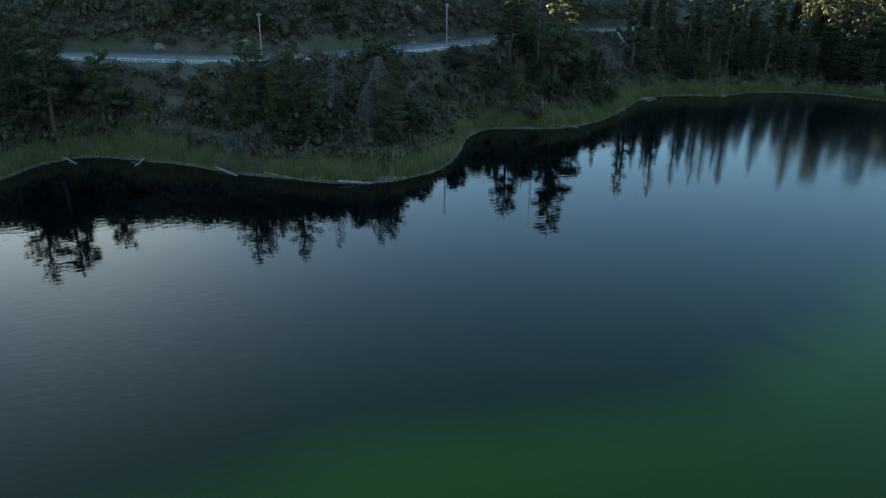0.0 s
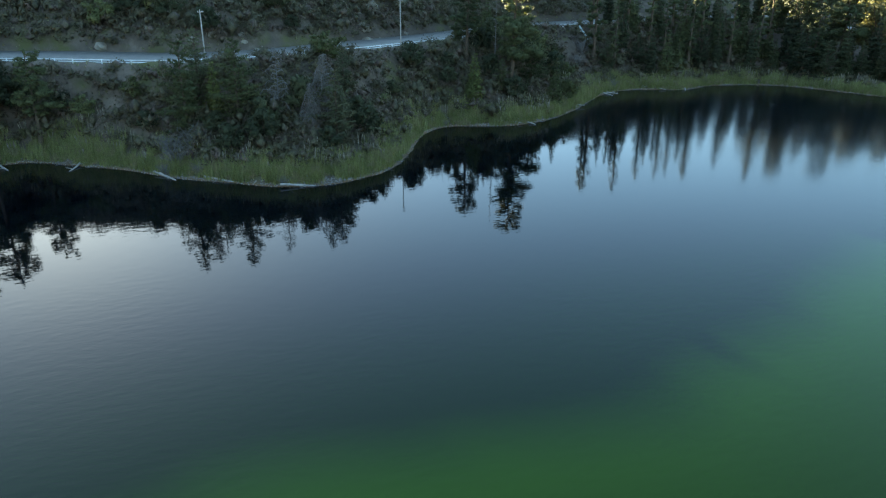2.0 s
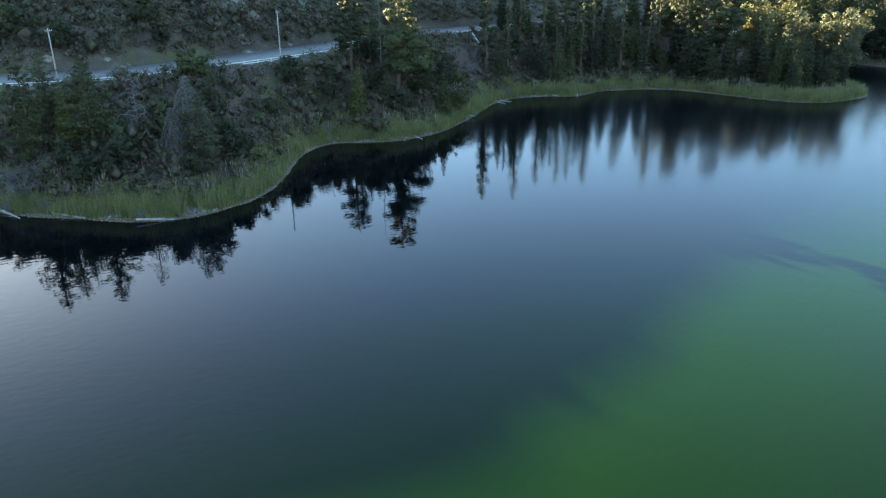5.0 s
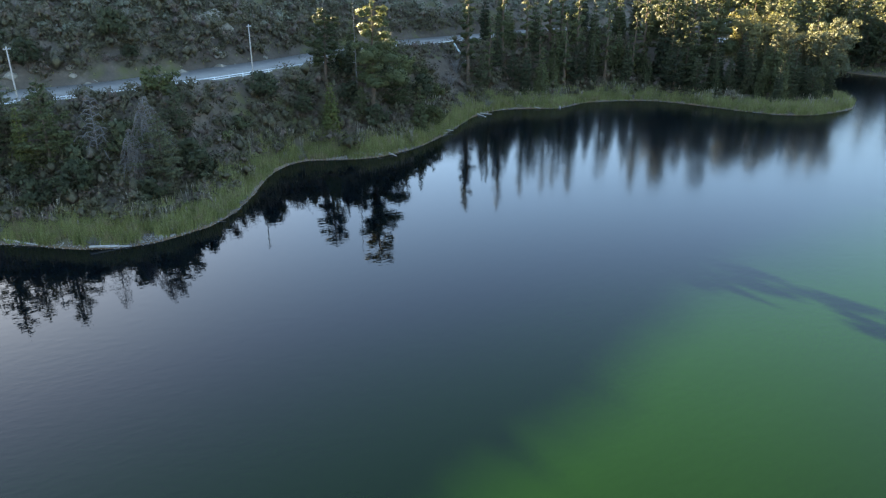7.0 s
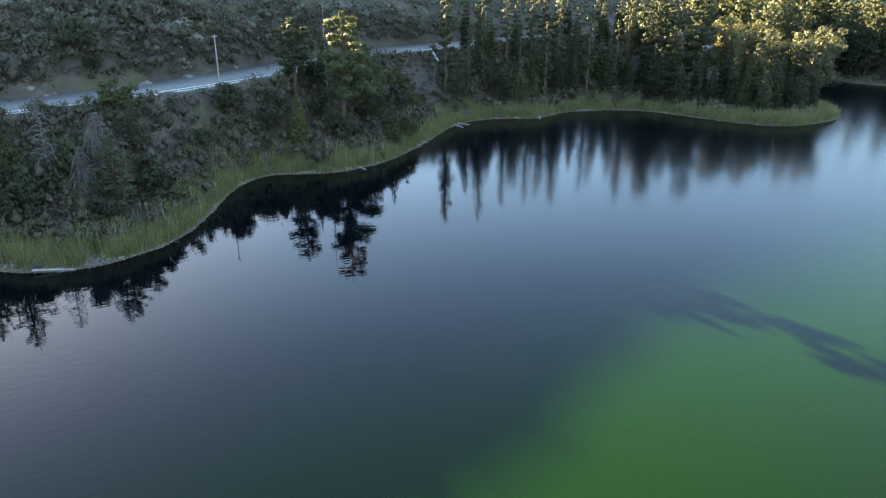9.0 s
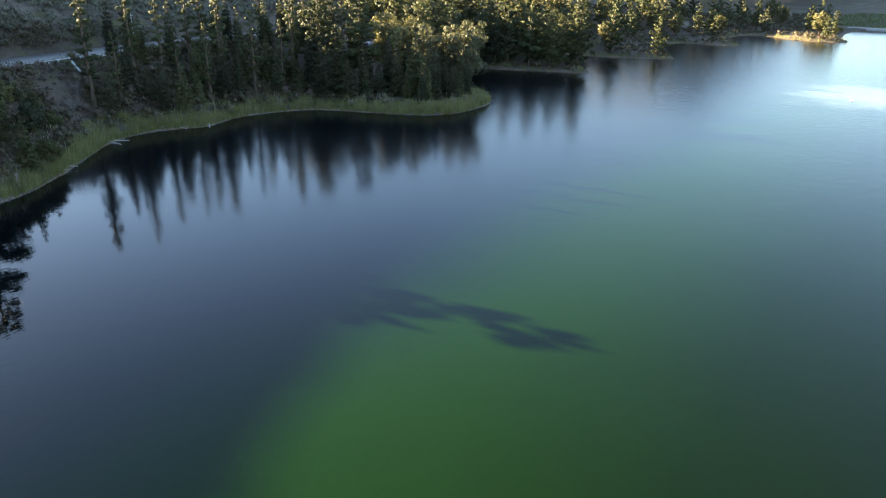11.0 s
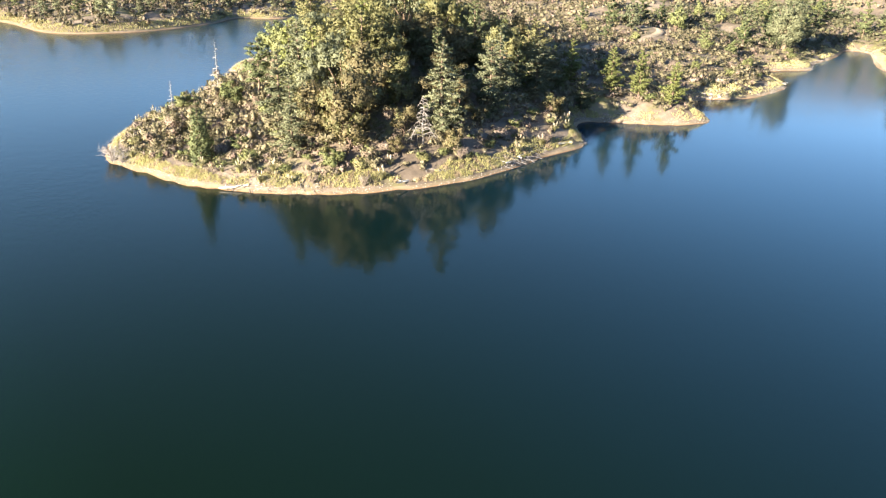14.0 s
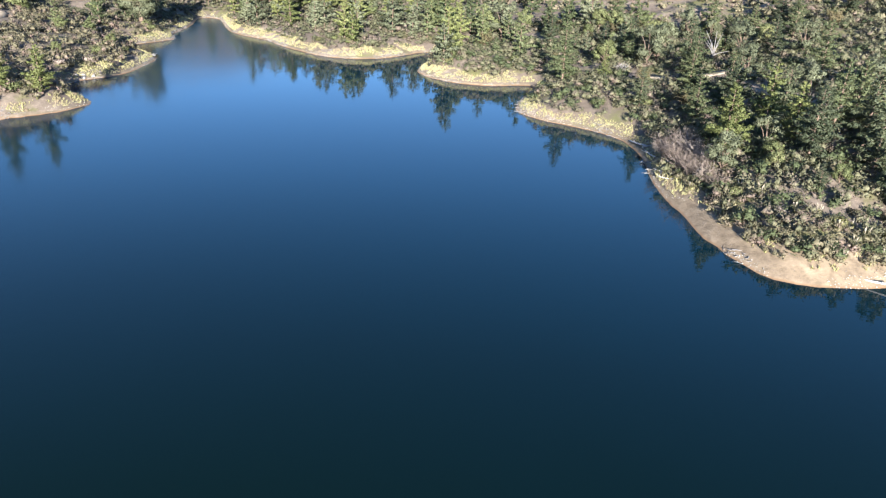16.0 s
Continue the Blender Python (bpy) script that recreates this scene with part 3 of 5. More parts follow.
def full_pine(label, h, spread, rng, mat, leaves=5400, size=0.27, peak=0.3, name="pine_tree", n=44, rise=(0.05, 0.5), flat=0.55, group="pine trees", droop=0.0):
    """A conifer in full crown almost to the ground: feathery boughs in uneven layers round a straight trunk."""
    ob = thing(name, label, "tree", group)
    pts, rad = bent_trunk(h * 0.97, 0.02 * h, rng, 0.015)
    wood, boughs = [tube(pts, rad, 6)], []
    for k in range(n):
        q = 0.09 + 0.88 * (k + rng.uniform(0, 0.8)) / n
        base = np.array([np.interp(q, np.linspace(0, 1, len(pts)), pts[:, c]) for c in range(3)])
        girth = 0.6 + 0.4 * q / peak if q < peak else ((1 - q) / (1 - peak)) ** 0.72
        reach = spread * girth * rng.uniform(0.5, 1.2) + 0.3
        a = k * 2.4 + rng.uniform(-0.5, 0.5)
        way = np.array([math.cos(a), math.sin(a), rise[0] + (rise[1] - rise[0]) * q + rng.normal(0, 0.06)])
        end = base + way * reach
        wood.append(tube([base, end], [0.005 * h, 0.0012 * h], 3))
        for f, wide in ((0.28, 0.25), (0.52, 0.26), (0.76, 0.22), (0.98, 0.16)):
            rr = max(0.34, reach * wide * rng.uniform(0.8, 1.25))
            boughs.append((base + (end - base) * f + rng.normal(0, 0.05 * reach, 3), (rr, rr, rr * flat), 0.55 if f < 0.6 else 0.4))
    boughs.append((pts[-1] + (0, 0, -0.3), (0.4, 0.4, 1.0), 0))
    total = sum(t[1][0] ** 2 for t in boughs)
    part("trunk", joined(wood), M_BARK, ob)
    part("crown", joined([clump(c, r, int(leaves * r[0] ** 2 / total) + 4, size, rng, core, droop, (0, 0, h * 0.36, 0.45)) for c, r, core in boughs]), mat, ob)
    return ob


def round_tree(label, h, spread, rng, mat, leaves=5200, size=0.33, group="broad trees", name="broadleaf_tree", limbs=11, low=0.08, fat=1.0, split=False):
    """A broad tree with forked limbs and a billowing, gapped crown."""
    ob = thing(name, label, "tree", group)
    fork = h * rng.uniform(0.12, 0.2)
    wood, lumps = [tube([(0, 0, -0.4), (0.1, 0.05, fork * 0.5), (0, 0.1, fork)], [0.03 * h, 0.024 * h, 0.02 * h], 7)], []
    for k in range(limbs):
        a = k * 2.4 + rng.uniform(-0.4, 0.4)
        reach = spread * rng.uniform(0.3, 0.8)
        top = fork + (h - fork) * rng.uniform(low, 0.85)
        if k == 0:
            reach, top = 0.15 * spread, h * 0.86
        end = np.array([math.cos(a) * reach, math.sin(a) * reach, top])
        mid = np.array([end[0] * 0.4, end[1] * 0.4, fork + (top - fork) * 0.55])
        wood.append(tube([(0, 0.1, fork), mid, end], [0.014 * h, 0.008 * h, 0.003 * h], 5))
        for f, wide in ((0.55, 1.0), (0.8, 0.85), (1.05, 0.62)):
            c = mid + (end - mid) * f + rng.normal(0, 0.09 * spread, 3)
            rr = spread * rng.uniform(0.26, 0.38) * fat * wide
            lumps.append((c, (rr, rr, rr * 0.75)))
    total = sum(t[1][0] ** 2 for t in lumps)
    part("trunk", wood[0] if split else joined(wood), M_BARK, ob)
    for w in wood[1:] if split else ():
        part("limb", w, M_BARK, ob)
    part("crown", joined([clump(c, r, int(leaves * r[0] ** 2 / total) + 6, size, rng, 0.62, 0.0, (0, 0, h * 0.45, 0.8)) for c, r in lumps]), mat, ob)
    return ob


def dead_tree(label, h, rng, droop=-0.35, name="dead_tree", limbs=34, reach=0.2):
    """A grey standing dead conifer with bare, sagging limbs."""
    ob = thing(name, label, "dead tree", "standing dead trees")
    pts, rad = bent_trunk(h, min(0.13, 0.012 * h), rng, 0.02, 8)
    part("trunk", tube(pts, rad, 6), M_DEAD, ob)
    for k in range(limbs):
        q = 0.18 + 0.8 * k / limbs
        base = np.array([np.interp(q, np.linspace(0, 1, len(pts)), pts[:, c]) for c in range(3)])
        a, r = k * 2.4 + rng.uniform(-0.5, 0.5), reach * h * (1.15 - q) * rng.uniform(0.4, 1.2)
        way = np.array([math.cos(a), math.sin(a), 0.0])
        mid, end = base + way * r * 0.6 + (0, 0, 0.16 * r), base + way * r + (0, 0, droop * r * rng.uniform(0.3, 1.2))
        wood = [tube([base, base + way * r * 0.3 + (0, 0, 0.13 * r), mid, end], [0.085, 0.075, 0.06, 0.03], 4)]
        for f in (0.3, 0.42, 0.54, 0.66, 0.78, 0.9):
            b2 = base + (mid - base) * (f / 0.55) if f < 0.55 else mid + (end - mid) * ((f - 0.55) / 0.45)
            wood.append(tube([b2, b2 + rng.normal(0, 0.18 * r, 3) + (0, 0, droop * r * 0.6)], [0.045, 0.02], 3))
        part("limb", joined(wood), M_DEAD, ob)
    return ob


def shrub(label, rx, rz, rng, mat, leaves=700, size=0.22, name="shrub"):
    """A low rounded bush on several stems."""
    ob = thing(name, label, "shrub", "shoreline shrubs")
    stems, lumps = [], []
    for k in range(5):
        a = k * 1.256 + rng.uniform(-0.4, 0.4)
        c = np.array([math.cos(a) * rx * 0.45, math.sin(a) * rx * 0.45, rz * rng.uniform(0.35, 0.6)])
        stems.append(tube([(0, 0, -0.25), c * (0.5, 0.5, 0.7), c], [0.07, 0.05, 0.02], 4))
        lumps.append((c, (rx * rng.uniform(0.42, 0.62), rx * rng.uniform(0.42, 0.62), rz * rng.uniform(0.35, 0.5))))
    part("stem_cluster", joined(stems), M_BARK, ob)
    part("foliage", joined([clump(c, r, leaves // 5, size, rng, 0.5, 0.0, (0, 0, rz * 0.2, 1.0)) for c, r in lumps]), mat, ob)
    return ob


def bare_shrub(label, h, rng, mat, name="bare_shrub", stems=26):
    """A leafless bush: many thin forking twigs."""
    ob = thing(name, label, "shrub", "leafless shrubs")
    wood = []
    for k in range(stems):
        a, out = rng.uniform(0, 6.283), rng.uniform(0.15, 0.75)
        end = np.array([math.cos(a) * out * h, math.sin(a) * out * h, h * rng.uniform(0.55, 1.0)])
        mid = end * (0.45, 0.45, 0.6)
        wood.append(tube([(0, 0, -0.2), mid, end], [0.05, 0.032, 0.01], 3))
        for _ in range(4):
            b = mid + (end - mid) * rng.uniform(0, 0.9)
            wood.append(tube([b, b + rng.normal(0, 0.16 * h, 3) + (0, 0, 0.1 * h)], [0.022, 0.007], 3))
    part("twig_mass", joined(wood), mat, ob)
    return ob


def plant(template, x, y, scale=1.0, turn=None, sink=0.15):
    """Stands a copy of a plant on the ground; the first one is the plant itself."""
    turn = RNG.uniform(0, 360) if turn is None else turn
    m = pose(x, y, near_height(x, y) - sink, 0, 0, turn) @ Matrix.Diagonal((scale, scale, scale * RNG.uniform(0.93, 1.07), 1))
    if template.name in USED:
        return copy_thing(template, m @ Matrix.Diagonal((*(1 / k for k in template.scale), 1)))
    USED.add(template.name)
    template.matrix_basis = m
    return template


USED = set()


def scatter(n, box, rng, gap, keep):
    """Random places in a box, at least gap apart, where keep(p, inland) holds."""
    x0, x1, y0, y1 = box
    p = np.stack([rng.uniform(x0, x1, n), rng.uniform(y0, y1, n)], 1)
    d = shore_distance(p)
    p, d = p[keep(p, d)], d[keep(p, d)]
    cells, out = {}, []
    for q, e in zip(p, d):
        c = (int(q[0] // gap), int(q[1] // gap))
        if any((q[0] - o[0]) ** 2 + (q[1] - o[1]) ** 2 < gap * gap for i in (-1, 0, 1) for j in (-1, 0, 1) for o in cells.get((c[0] + i, c[1] + j), ())):
            continue
        cells.setdefault(c, []).append(q)
        out.append((q[0], q[1], e))
    return np.array(out)


def shore_band(n, box, rng, lo, hi, gap, keep=None):
    """Random places on a strip along the waterline, lo to hi metres inland."""
    x0, x1, y0, y1 = box
    nxt = np.roll(SHORE, -1, 0)
    k = np.nonzero((SHORE[:, 0] > x0) & (SHORE[:, 0] < x1) & (SHORE[:, 1] > y0) & (SHORE[:, 1] < y1))[0]
    k = k[rng.randint(0, len(k), n)]
    e = nxt[k] - SHORE[k]
    inland = np.stack([-e[:, 1], e[:, 0]], 1) / (np.linalg.norm(e, axis=1)[:, None] + 1e-6)
    p = SHORE[k] + e * rng.uniform(0, 1, (n, 1)) + inland * rng.uniform(lo, hi, (n, 1))
    d = shore_distance(p)
    ok = (d > lo) & (d < hi)
    if keep is not None:
        ok &= keep(p, d)
    cells, out = set(), []
    for q, dd in zip(p[ok], d[ok]):
        c = (int(q[0] / gap), int(q[1] / gap))
        if c not in cells:
            cells.add(c)
            out.append((q[0], q[1], dd))
    return np.array(out)


def off_road(p, gap):
    """Clear of the road; plants may stand closer on its uphill side."""
    r, side = road_offset(p)
    return r > np.where(side > 0, min(gap, 8.0), gap)


PATHS = [[(140, 158), (152, 162), (166, 158), (178, 159), (198, 161), (212, 164), (219, 168), (219, 178)],
         [(186, -30), (187, -45), (189, -61), (186, -85)], [(237, 6), (238, -1), (237, -9)], [(286, 52), (279, 41), (272, 26), (268, 5)],
         [(182, -47), (170, -54), (162, -61), (152, -71)], [(166, -60), (157, -66)]]
PATH_LINES = [smooth_line(p, False, 3.0) for p in PATHS]


def off_path(p):
    return np.min([line_distance(p, q, False) for q in PATH_LINES], axis=0) > 4.0


# ---- trees ----
G = np.random.RandomState(5)
PINES = [pine("tall dark green pine with sunlit tufted crown", 21, 0.28, 4.2, G, M_PINE, 9500, 0.6, 0.28),
         pine("tall pine with open clumped crown on a bare trunk", 19, 0.32, 4.0, G, M_PINE, 5400, 0.55, 0.28),
         full_pine("full dark green pine with upswept boughs", 17, 4.3, G, M_PINE)]
SLIM = pine("slender tall pine with short limbs and a sunlit top", 25.5, 0.13, 2.7, G, M_PINE, 5600, 0.6, 0.27)
GREY_PINES = [full_pine("grey-green feathery pine on the slope", 17, 4.6, G, M_DRYPINE, 6000),
              full_pine("olive green pine with broad feathery crown", 17, 4.9, G, M_OAK, 6000, 0.27, 0.4),
              full_pine("yellow-green pine in full sunlit crown", 15, 3.7, G, M_BRIGHT, 5000)]
DARK_PINE = full_pine("dark bottle-green pine with dense crown", 14, 3.9, G, M_CYPRESS, 4600)
CEDARS = [full_pine("grey-green cedar with drooping layered boughs", 17, 4.4, G, M_DRYPINE, 6000, 0.26, 0.16, "cedar_tree", 54, (-0.3, 0.12), 0.42, "cedars", 0.35),
          full_pine("broad silvery cedar with soft flat boughs", 14, 5.6, G, M_DRYPINE, 6000, 0.26, 0.34, "cedar_tree", 48, (-0.12, 0.3), 0.42, "cedars", 0.2)]
CONIFERS = [conifer("narrow dark green pointed conifer", 18, 2.6, G, M_CYPRESS, 3600, 0.33),
            conifer("dense dark conifer with ragged pointed crown", 15, 2.9, G, M_PINE, 3600, 0.33),
            conifer("small bright green pointed conifer", 9, 1.9, G, M_BRIGHT, 2600, 0.23)]
OAKS = [round_tree("broad olive-gold tree catching the low sun", 15, 6.0, G, M_OAK),
        round_tree("round green tree with billowing crown", 10, 4.4, G, M_SHRUB, 3600, 0.28),
        round_tree("broad grey-green tree with soft full crown", 15, 5.6, G, M_DRYPINE, 4800)]
RUST_OAKS = [round_tree("bronze and olive oak with a rounded uneven crown", 12, 5.6, G, M_RUST, 6400, 0.27, limbs=15),
             round_tree("small rust-brown oak on the bank", 7, 3.4, G, M_RUST, 2800, 0.24)]

BIG = round_tree("large grey-green billowing tree at the point", 24, 8.5, G, M_DRYPINE, 16000, 0.34, limbs=22, low=0.02, fat=0.95)
SCRUB_OAKS = [round_tree("dark rounded scrub oak on the bank", 5.5, 3.0, G, M_CYPRESS, 1500, 0.28, "scrub oaks", "scrub_oak", 7, fat=1.15, split=True),
              round_tree("olive rounded scrub oak in the brush", 5.0, 2.8, G, M_SHRUB, 1500, 0.27, "scrub oaks", "scrub_oak", 7, fat=1.15, split=True),
              round_tree("dusty brown-green scrub oak", 4.6, 2.9, G, M_CHAPARRAL, 1500, 0.27, "scrub oaks", "scrub_oak", 7, fat=1.15, split=True)]
FAR = [full_pine("distant green pine on the far shore", 17, 4.3, G, M_PINE, 1000, 0.62, 0.3, "shore_pine", 22), full_pine("distant olive pine above the water", 15, 4.4, G, M_DRYPINE, 1000, 0.62, 0.35, "shore_pine", 22),
       round_tree("distant round green tree on the slope", 11, 4.6, G, M_SHRUB, 950, 0.62, name="shore_tree"), round_tree("distant broad olive tree on the slope", 14, 5.6, G, M_OAK, 1100, 0.66, name="shore_tree"),
       full_pine("distant yellow-green pine in full crown", 15, 4.0, G, M_BRIGHT, 1000, 0.58, 0.3, "shore_pine", 22)]

# two tall pines and a pointed conifer stand out on the western shore
plant(PINES[0], -140, 47, 1.24, 40)
plant(PINES[1], -149, 39.8, 0.95, 150)
plant(SLIM, -166, 86.5, 1.0, 10)
SINGLE = [(PINES[2], -121, -25, 1.0), (PINES[2], -120.5, -16.5, 0.95), (PINES[1], -133, -57, 1.12), (PINES[2], -136, -62, 1.25), (PINES[1], -133, -49, 0.85),
          (GREY_PINES[0], -113, -1, 0.75), (GREY_PINES[0], -128, -22, 0.8), (GREY_PINES[0], -126, 4, 0.6), (CONIFERS[2], -122.5, -20, 1.1), (CONIFERS[2], -135.5, 35.6, 1.3),
          (PINES[2], -143, 54, 0.8), (CONIFERS[1], -137, 57, 0.75), (OAKS[1], -140, 62, 0.8),
          (BIG, -137, 180, 0.9), (BIG, -128, 186, 0.95), (OAKS[0], -144, 170, 1.4), (PINES[0], -150, 163, 1.15), (DARK_PINE, -136, 155, 0.75), (DARK_PINE, -141, 147.5, 0.9),
          (DARK_PINE, -146, 144, 1.2), (PINES[2], -148, 150, 1.3), (CONIFERS[0], -155, 148, 1.3), (PINES[2], -160, 156, 1.4), (PINES[0], -166, 163, 1.2), (CONIFERS[1], -130, 165, 1.3),
          (CONIFERS[1], 36.5, 123.5, 0.85),
          (PINES[1], 56.6, 144.6, 0.8), (CONIFERS[2], 62, 140, 1.9), (CEDARS[0], 49, 112, 0.8), (RUST_OAKS[0], 57, 106.5, 1.25), (RUST_OAKS[0], 64, 112, 1.25), (OAKS[0], 69.5, 110, 0.7), (RUST_OAKS[0], 80.5, 106, 0.7), (CEDARS[0], 74, 102, 1.05), (CEDARS[1], 91, 109, 0.95),
          (CEDARS[0], 96.5, 113, 0.8), (GREY_PINES[2], 60.5, 125.5, 1.15), (GREY_PINES[1], 67, 118, 1.15), (GREY_PINES[0], 61, 133, 1.05), (GREY_PINES[0], 54, 128, 0.85), (OAKS[2], 57.5, 119, 0.9), (PINES[2], 84, 118, 0.75),
          (OAKS[0], 73, 125, 1.15), (GREY_PINES[2], 77, 134, 1.15), (RUST_OAKS[1], 67, 104, 0.9), (RUST_OAKS[1], 84, 103.5, 0.6), (RUST_OAKS[1], 104, 104.5, 0.8),
          (PINES[2], 101, 127, 0.95), (PINES[0], 97, 139, 0.7), (GREY_PINES[1], 89, 147, 1.0), (DARK_PINE, 104, 116, 0.75), (CEDARS[1], 112, 118, 0.95), (GREY_PINES[1], 121, 129, 0.85), (GREY_PINES[2], 127, 122, 0.72), (OAKS[0], 116, 133, 0.75), (RUST_OAKS[0], 118, 122, 0.8), (RUST_OAKS[1], 109, 107, 0.55), (DARK_PINE, 122, 113, 0.7),
          (GREY_PINES[2], 133, 114.3, 0.76), (GREY_PINES[2], 136.5, 108.5, 0.74), (GREY_PINES[2], 139.8, 101.3, 0.72), (BIG, 238, 131, 0.85), (DARK_PINE, 246, 136, 1.2),
          (GREY_PINES[2], 122.2, -36.6, 0.86), (GREY_PINES[2], 125.5, -38.5, 0.7), (PINES[2], 144.3, -36, 0.62), (GREY_PINES[2], 135.6, -46.8, 0.84), (DARK_PINE, 120.7, -50.8, 0.85), (GREY_PINES[2], 126.5, -49, 0.8),
          (DARK_PINE, 112.2, -56.6, 0.85), (DARK_PINE, 104, -46, 0.34), (OAKS[1], 112, -42, 0.42), (OAKS[1], 118, -43, 0.5), (OAKS[1], 107, -50, 0.4), (DARK_PINE, 143, -52, 0.9), (PINES[2], 131, -57, 0.85), (DARK_PINE, 115.5, -48, 0.85), (DARK_PINE, 127, -61, 1.0), (PINES[2], 138, -63, 0.85), (DARK_PINE, 109, -62, 0.95), (DARK_PINE, 118, -64, 1.05), (DARK_PINE, 103, -57, 0.75),
          (GREY_PINES[2], 182, -21, 0.45), (OAKS[2], 197.5, -36, 0.85), (DARK_PINE, 186.4, -12.5, 0.4), (OAKS[2], 153, -60, 0.75), (PINES[2], 158, -45, 0.75), (PINES[2], 172, -40, 0.7),
          # crowns whose shadows reach far out over the water
          (SLIM, -165, 93, 0.78), (SLIM, -165, 123, 0.95), (SLIM, -171, 101, 0.95), (SLIM, -163, 108, 0.75), (SLIM, -161, 131, 0.92), (SLIM, -158, 139, 0.86), (SLIM, -163, 147, 0.95), (SLIM, -156, 151, 0.85), (SLIM, -161, 116, 0.85), (CONIFERS[0], -150, 146, 0.95)]
for kind, x, y, s in SINGLE:
    plant(kind, x, y, s)
STANDING = np.array([(x, y) for _, x, y, _ in SINGLE] + [(-140, 47), (-149, 39.8), (-166, 86.5)])


GLADE = np.array([(-170.0, 190.0), (-148.0, 168.0)])
THIN_SLOPE = np.array([(-183.0, 82.0), (-170.0, 80.0), (-160.0, 79.0)])


def grove(n, box, gap, keep, kinds, lo, hi):
    for x, y, d in scatter(n, box, G, gap, keep):
        if np.hypot(*(STANDING - (x, y)).T).min() > 3.5 and line_distance(np.array([(x, y)]), GLADE, False)[0] > 4.0 and line_distance(np.array([(x, y)]), THIN_SLOPE, False)[0] > 6.5:
            plant(kinds[G.randint(len(kinds))], x, y, G.uniform(lo, hi))


# dense stand behind the reed fringe, north-west
grove(900, (-205, -118, 84, 192), 3.5, lambda p, d: (d > 6.5) & (d < 16) & off_road(p, 7), [DARK_PINE] + CONIFERS[:2] + CONIFERS[:2], 0.65, 1.0)
grove(500, (-205, -118, 84, 192), 5.6, lambda p, d: (d > 16) & (d < 44) & off_road(p, 7), [SLIM, SLIM, CONIFERS[0], CONIFERS[0], CONIFERS[1]], 0.8, 1.05)
grove(260, (-200, -125, 40, 84), 6.0, lambda p, d: (d > 9) & (d < 40) & off_road(p, 7), [PINES[2], CONIFERS[1], OAKS[1], GREY_PINES[0]], 0.45, 0.7)
grove(200, (-205, -100, 192, 330), 7.5, lambda p, d: (d > 4) & (d < 55) & off_road(p, 7), [FAR[0], FAR[0], FAR[3], FAR[1]], 0.9, 1.4)
grove(160, (-190, -112, 190, 262), 5.0, lambda p, d: (d > 3.5) & (d < 28) & off_road(p, 7), [DARK_PINE, PINES[2], FAR[0]], 1.1, 1.5)
grove(200, (-190, -40, 330, 540), 9.0, lambda p, d: (d > 5) & (d < 60) & off_road(p, 7), [FAR[0], FAR[0], FAR[3], FAR[1]], 0.8, 1.2)
# low oaks in the brush
grove(420, (-165, -100, -100, 90), 4.6, lambda p, d: (d > 6.5) & (d < 42) & off_road(p, 13), [SCRUB_OAKS[0], SCRUB_OAKS[0], SCRUB_OAKS[0], SCRUB_OAKS[1]], 0.8, 1.45)
grove(160, (26, 90, 96, 190), 4.5, lambda p, d: (d > 7.5) & (p[:, 0] < 0.55 * p[:, 1]), [SCRUB_OAKS[1], SCRUB_OAKS[2], SCRUB_OAKS[2]], 0.7, 1.2)
grove(120, (50, 125, 90, 130), 4.5, lambda p, d: (d > 4.5) & (d < 11), [SCRUB_OAKS[1], SCRUB_OAKS[2], RUST_OAKS[1]], 0.4, 0.8)
# peninsula
grove(300, (50, 125, 100, 175), 5.8, lambda p, d: (d > 14) & (p[:, 0] > 0.47 * p[:, 1]), [GREY_PINES[1], RUST_OAKS[0], GREY_PINES[2], OAKS[2], RUST_OAKS[0], OAKS[0]], 0.75, 1.1)
grove(60, (60, 125, 160, 245), 6.5, lambda p, d: (d > 4) & (p[:, 0] > 0.41 * p[:, 1]), [FAR[1], FAR[2], FAR[0]], 0.6, 1.0)
# eastern shores
grove(50, (118, 215, 98, 200), 11.0, lambda p, d: (d > 8) & off_path(p), [FAR[0], OAKS[1], SCRUB_OAKS[0]], 0.35, 0.6)
grove(260, (200, 330, 18, 126), 6.4, lambda p, d: (d > 5) & (d < 45) & off_path(p), [FAR[1], FAR[4], FAR[4], FAR[0]], 0.6, 1.0)
grove(300, (205, 340, -40, 190), 8.5, lambda p, d: (d > 6) & (d < 70) & off_path(p), [FAR[1], FAR[0], FAR[2]], 0.5, 0.9)
grove(420, (112, 260, -125, 24), 7.6, lambda p, d: (d > 8) & off_path(p) & (waves(p[:, 0], p[:, 1], 40, 51) > -0.45), [PINES[2], OAKS[1], DARK_PINE, OAKS[2], RUST_OAKS[1], OAKS[1]], 0.5, 0.95)
grove(300, (-5, 260, 325, 470), 8.5, lambda p, d: (d > 6) & (d < 80), [FAR[1], FAR[0], FAR[0]], 0.45, 0.85)


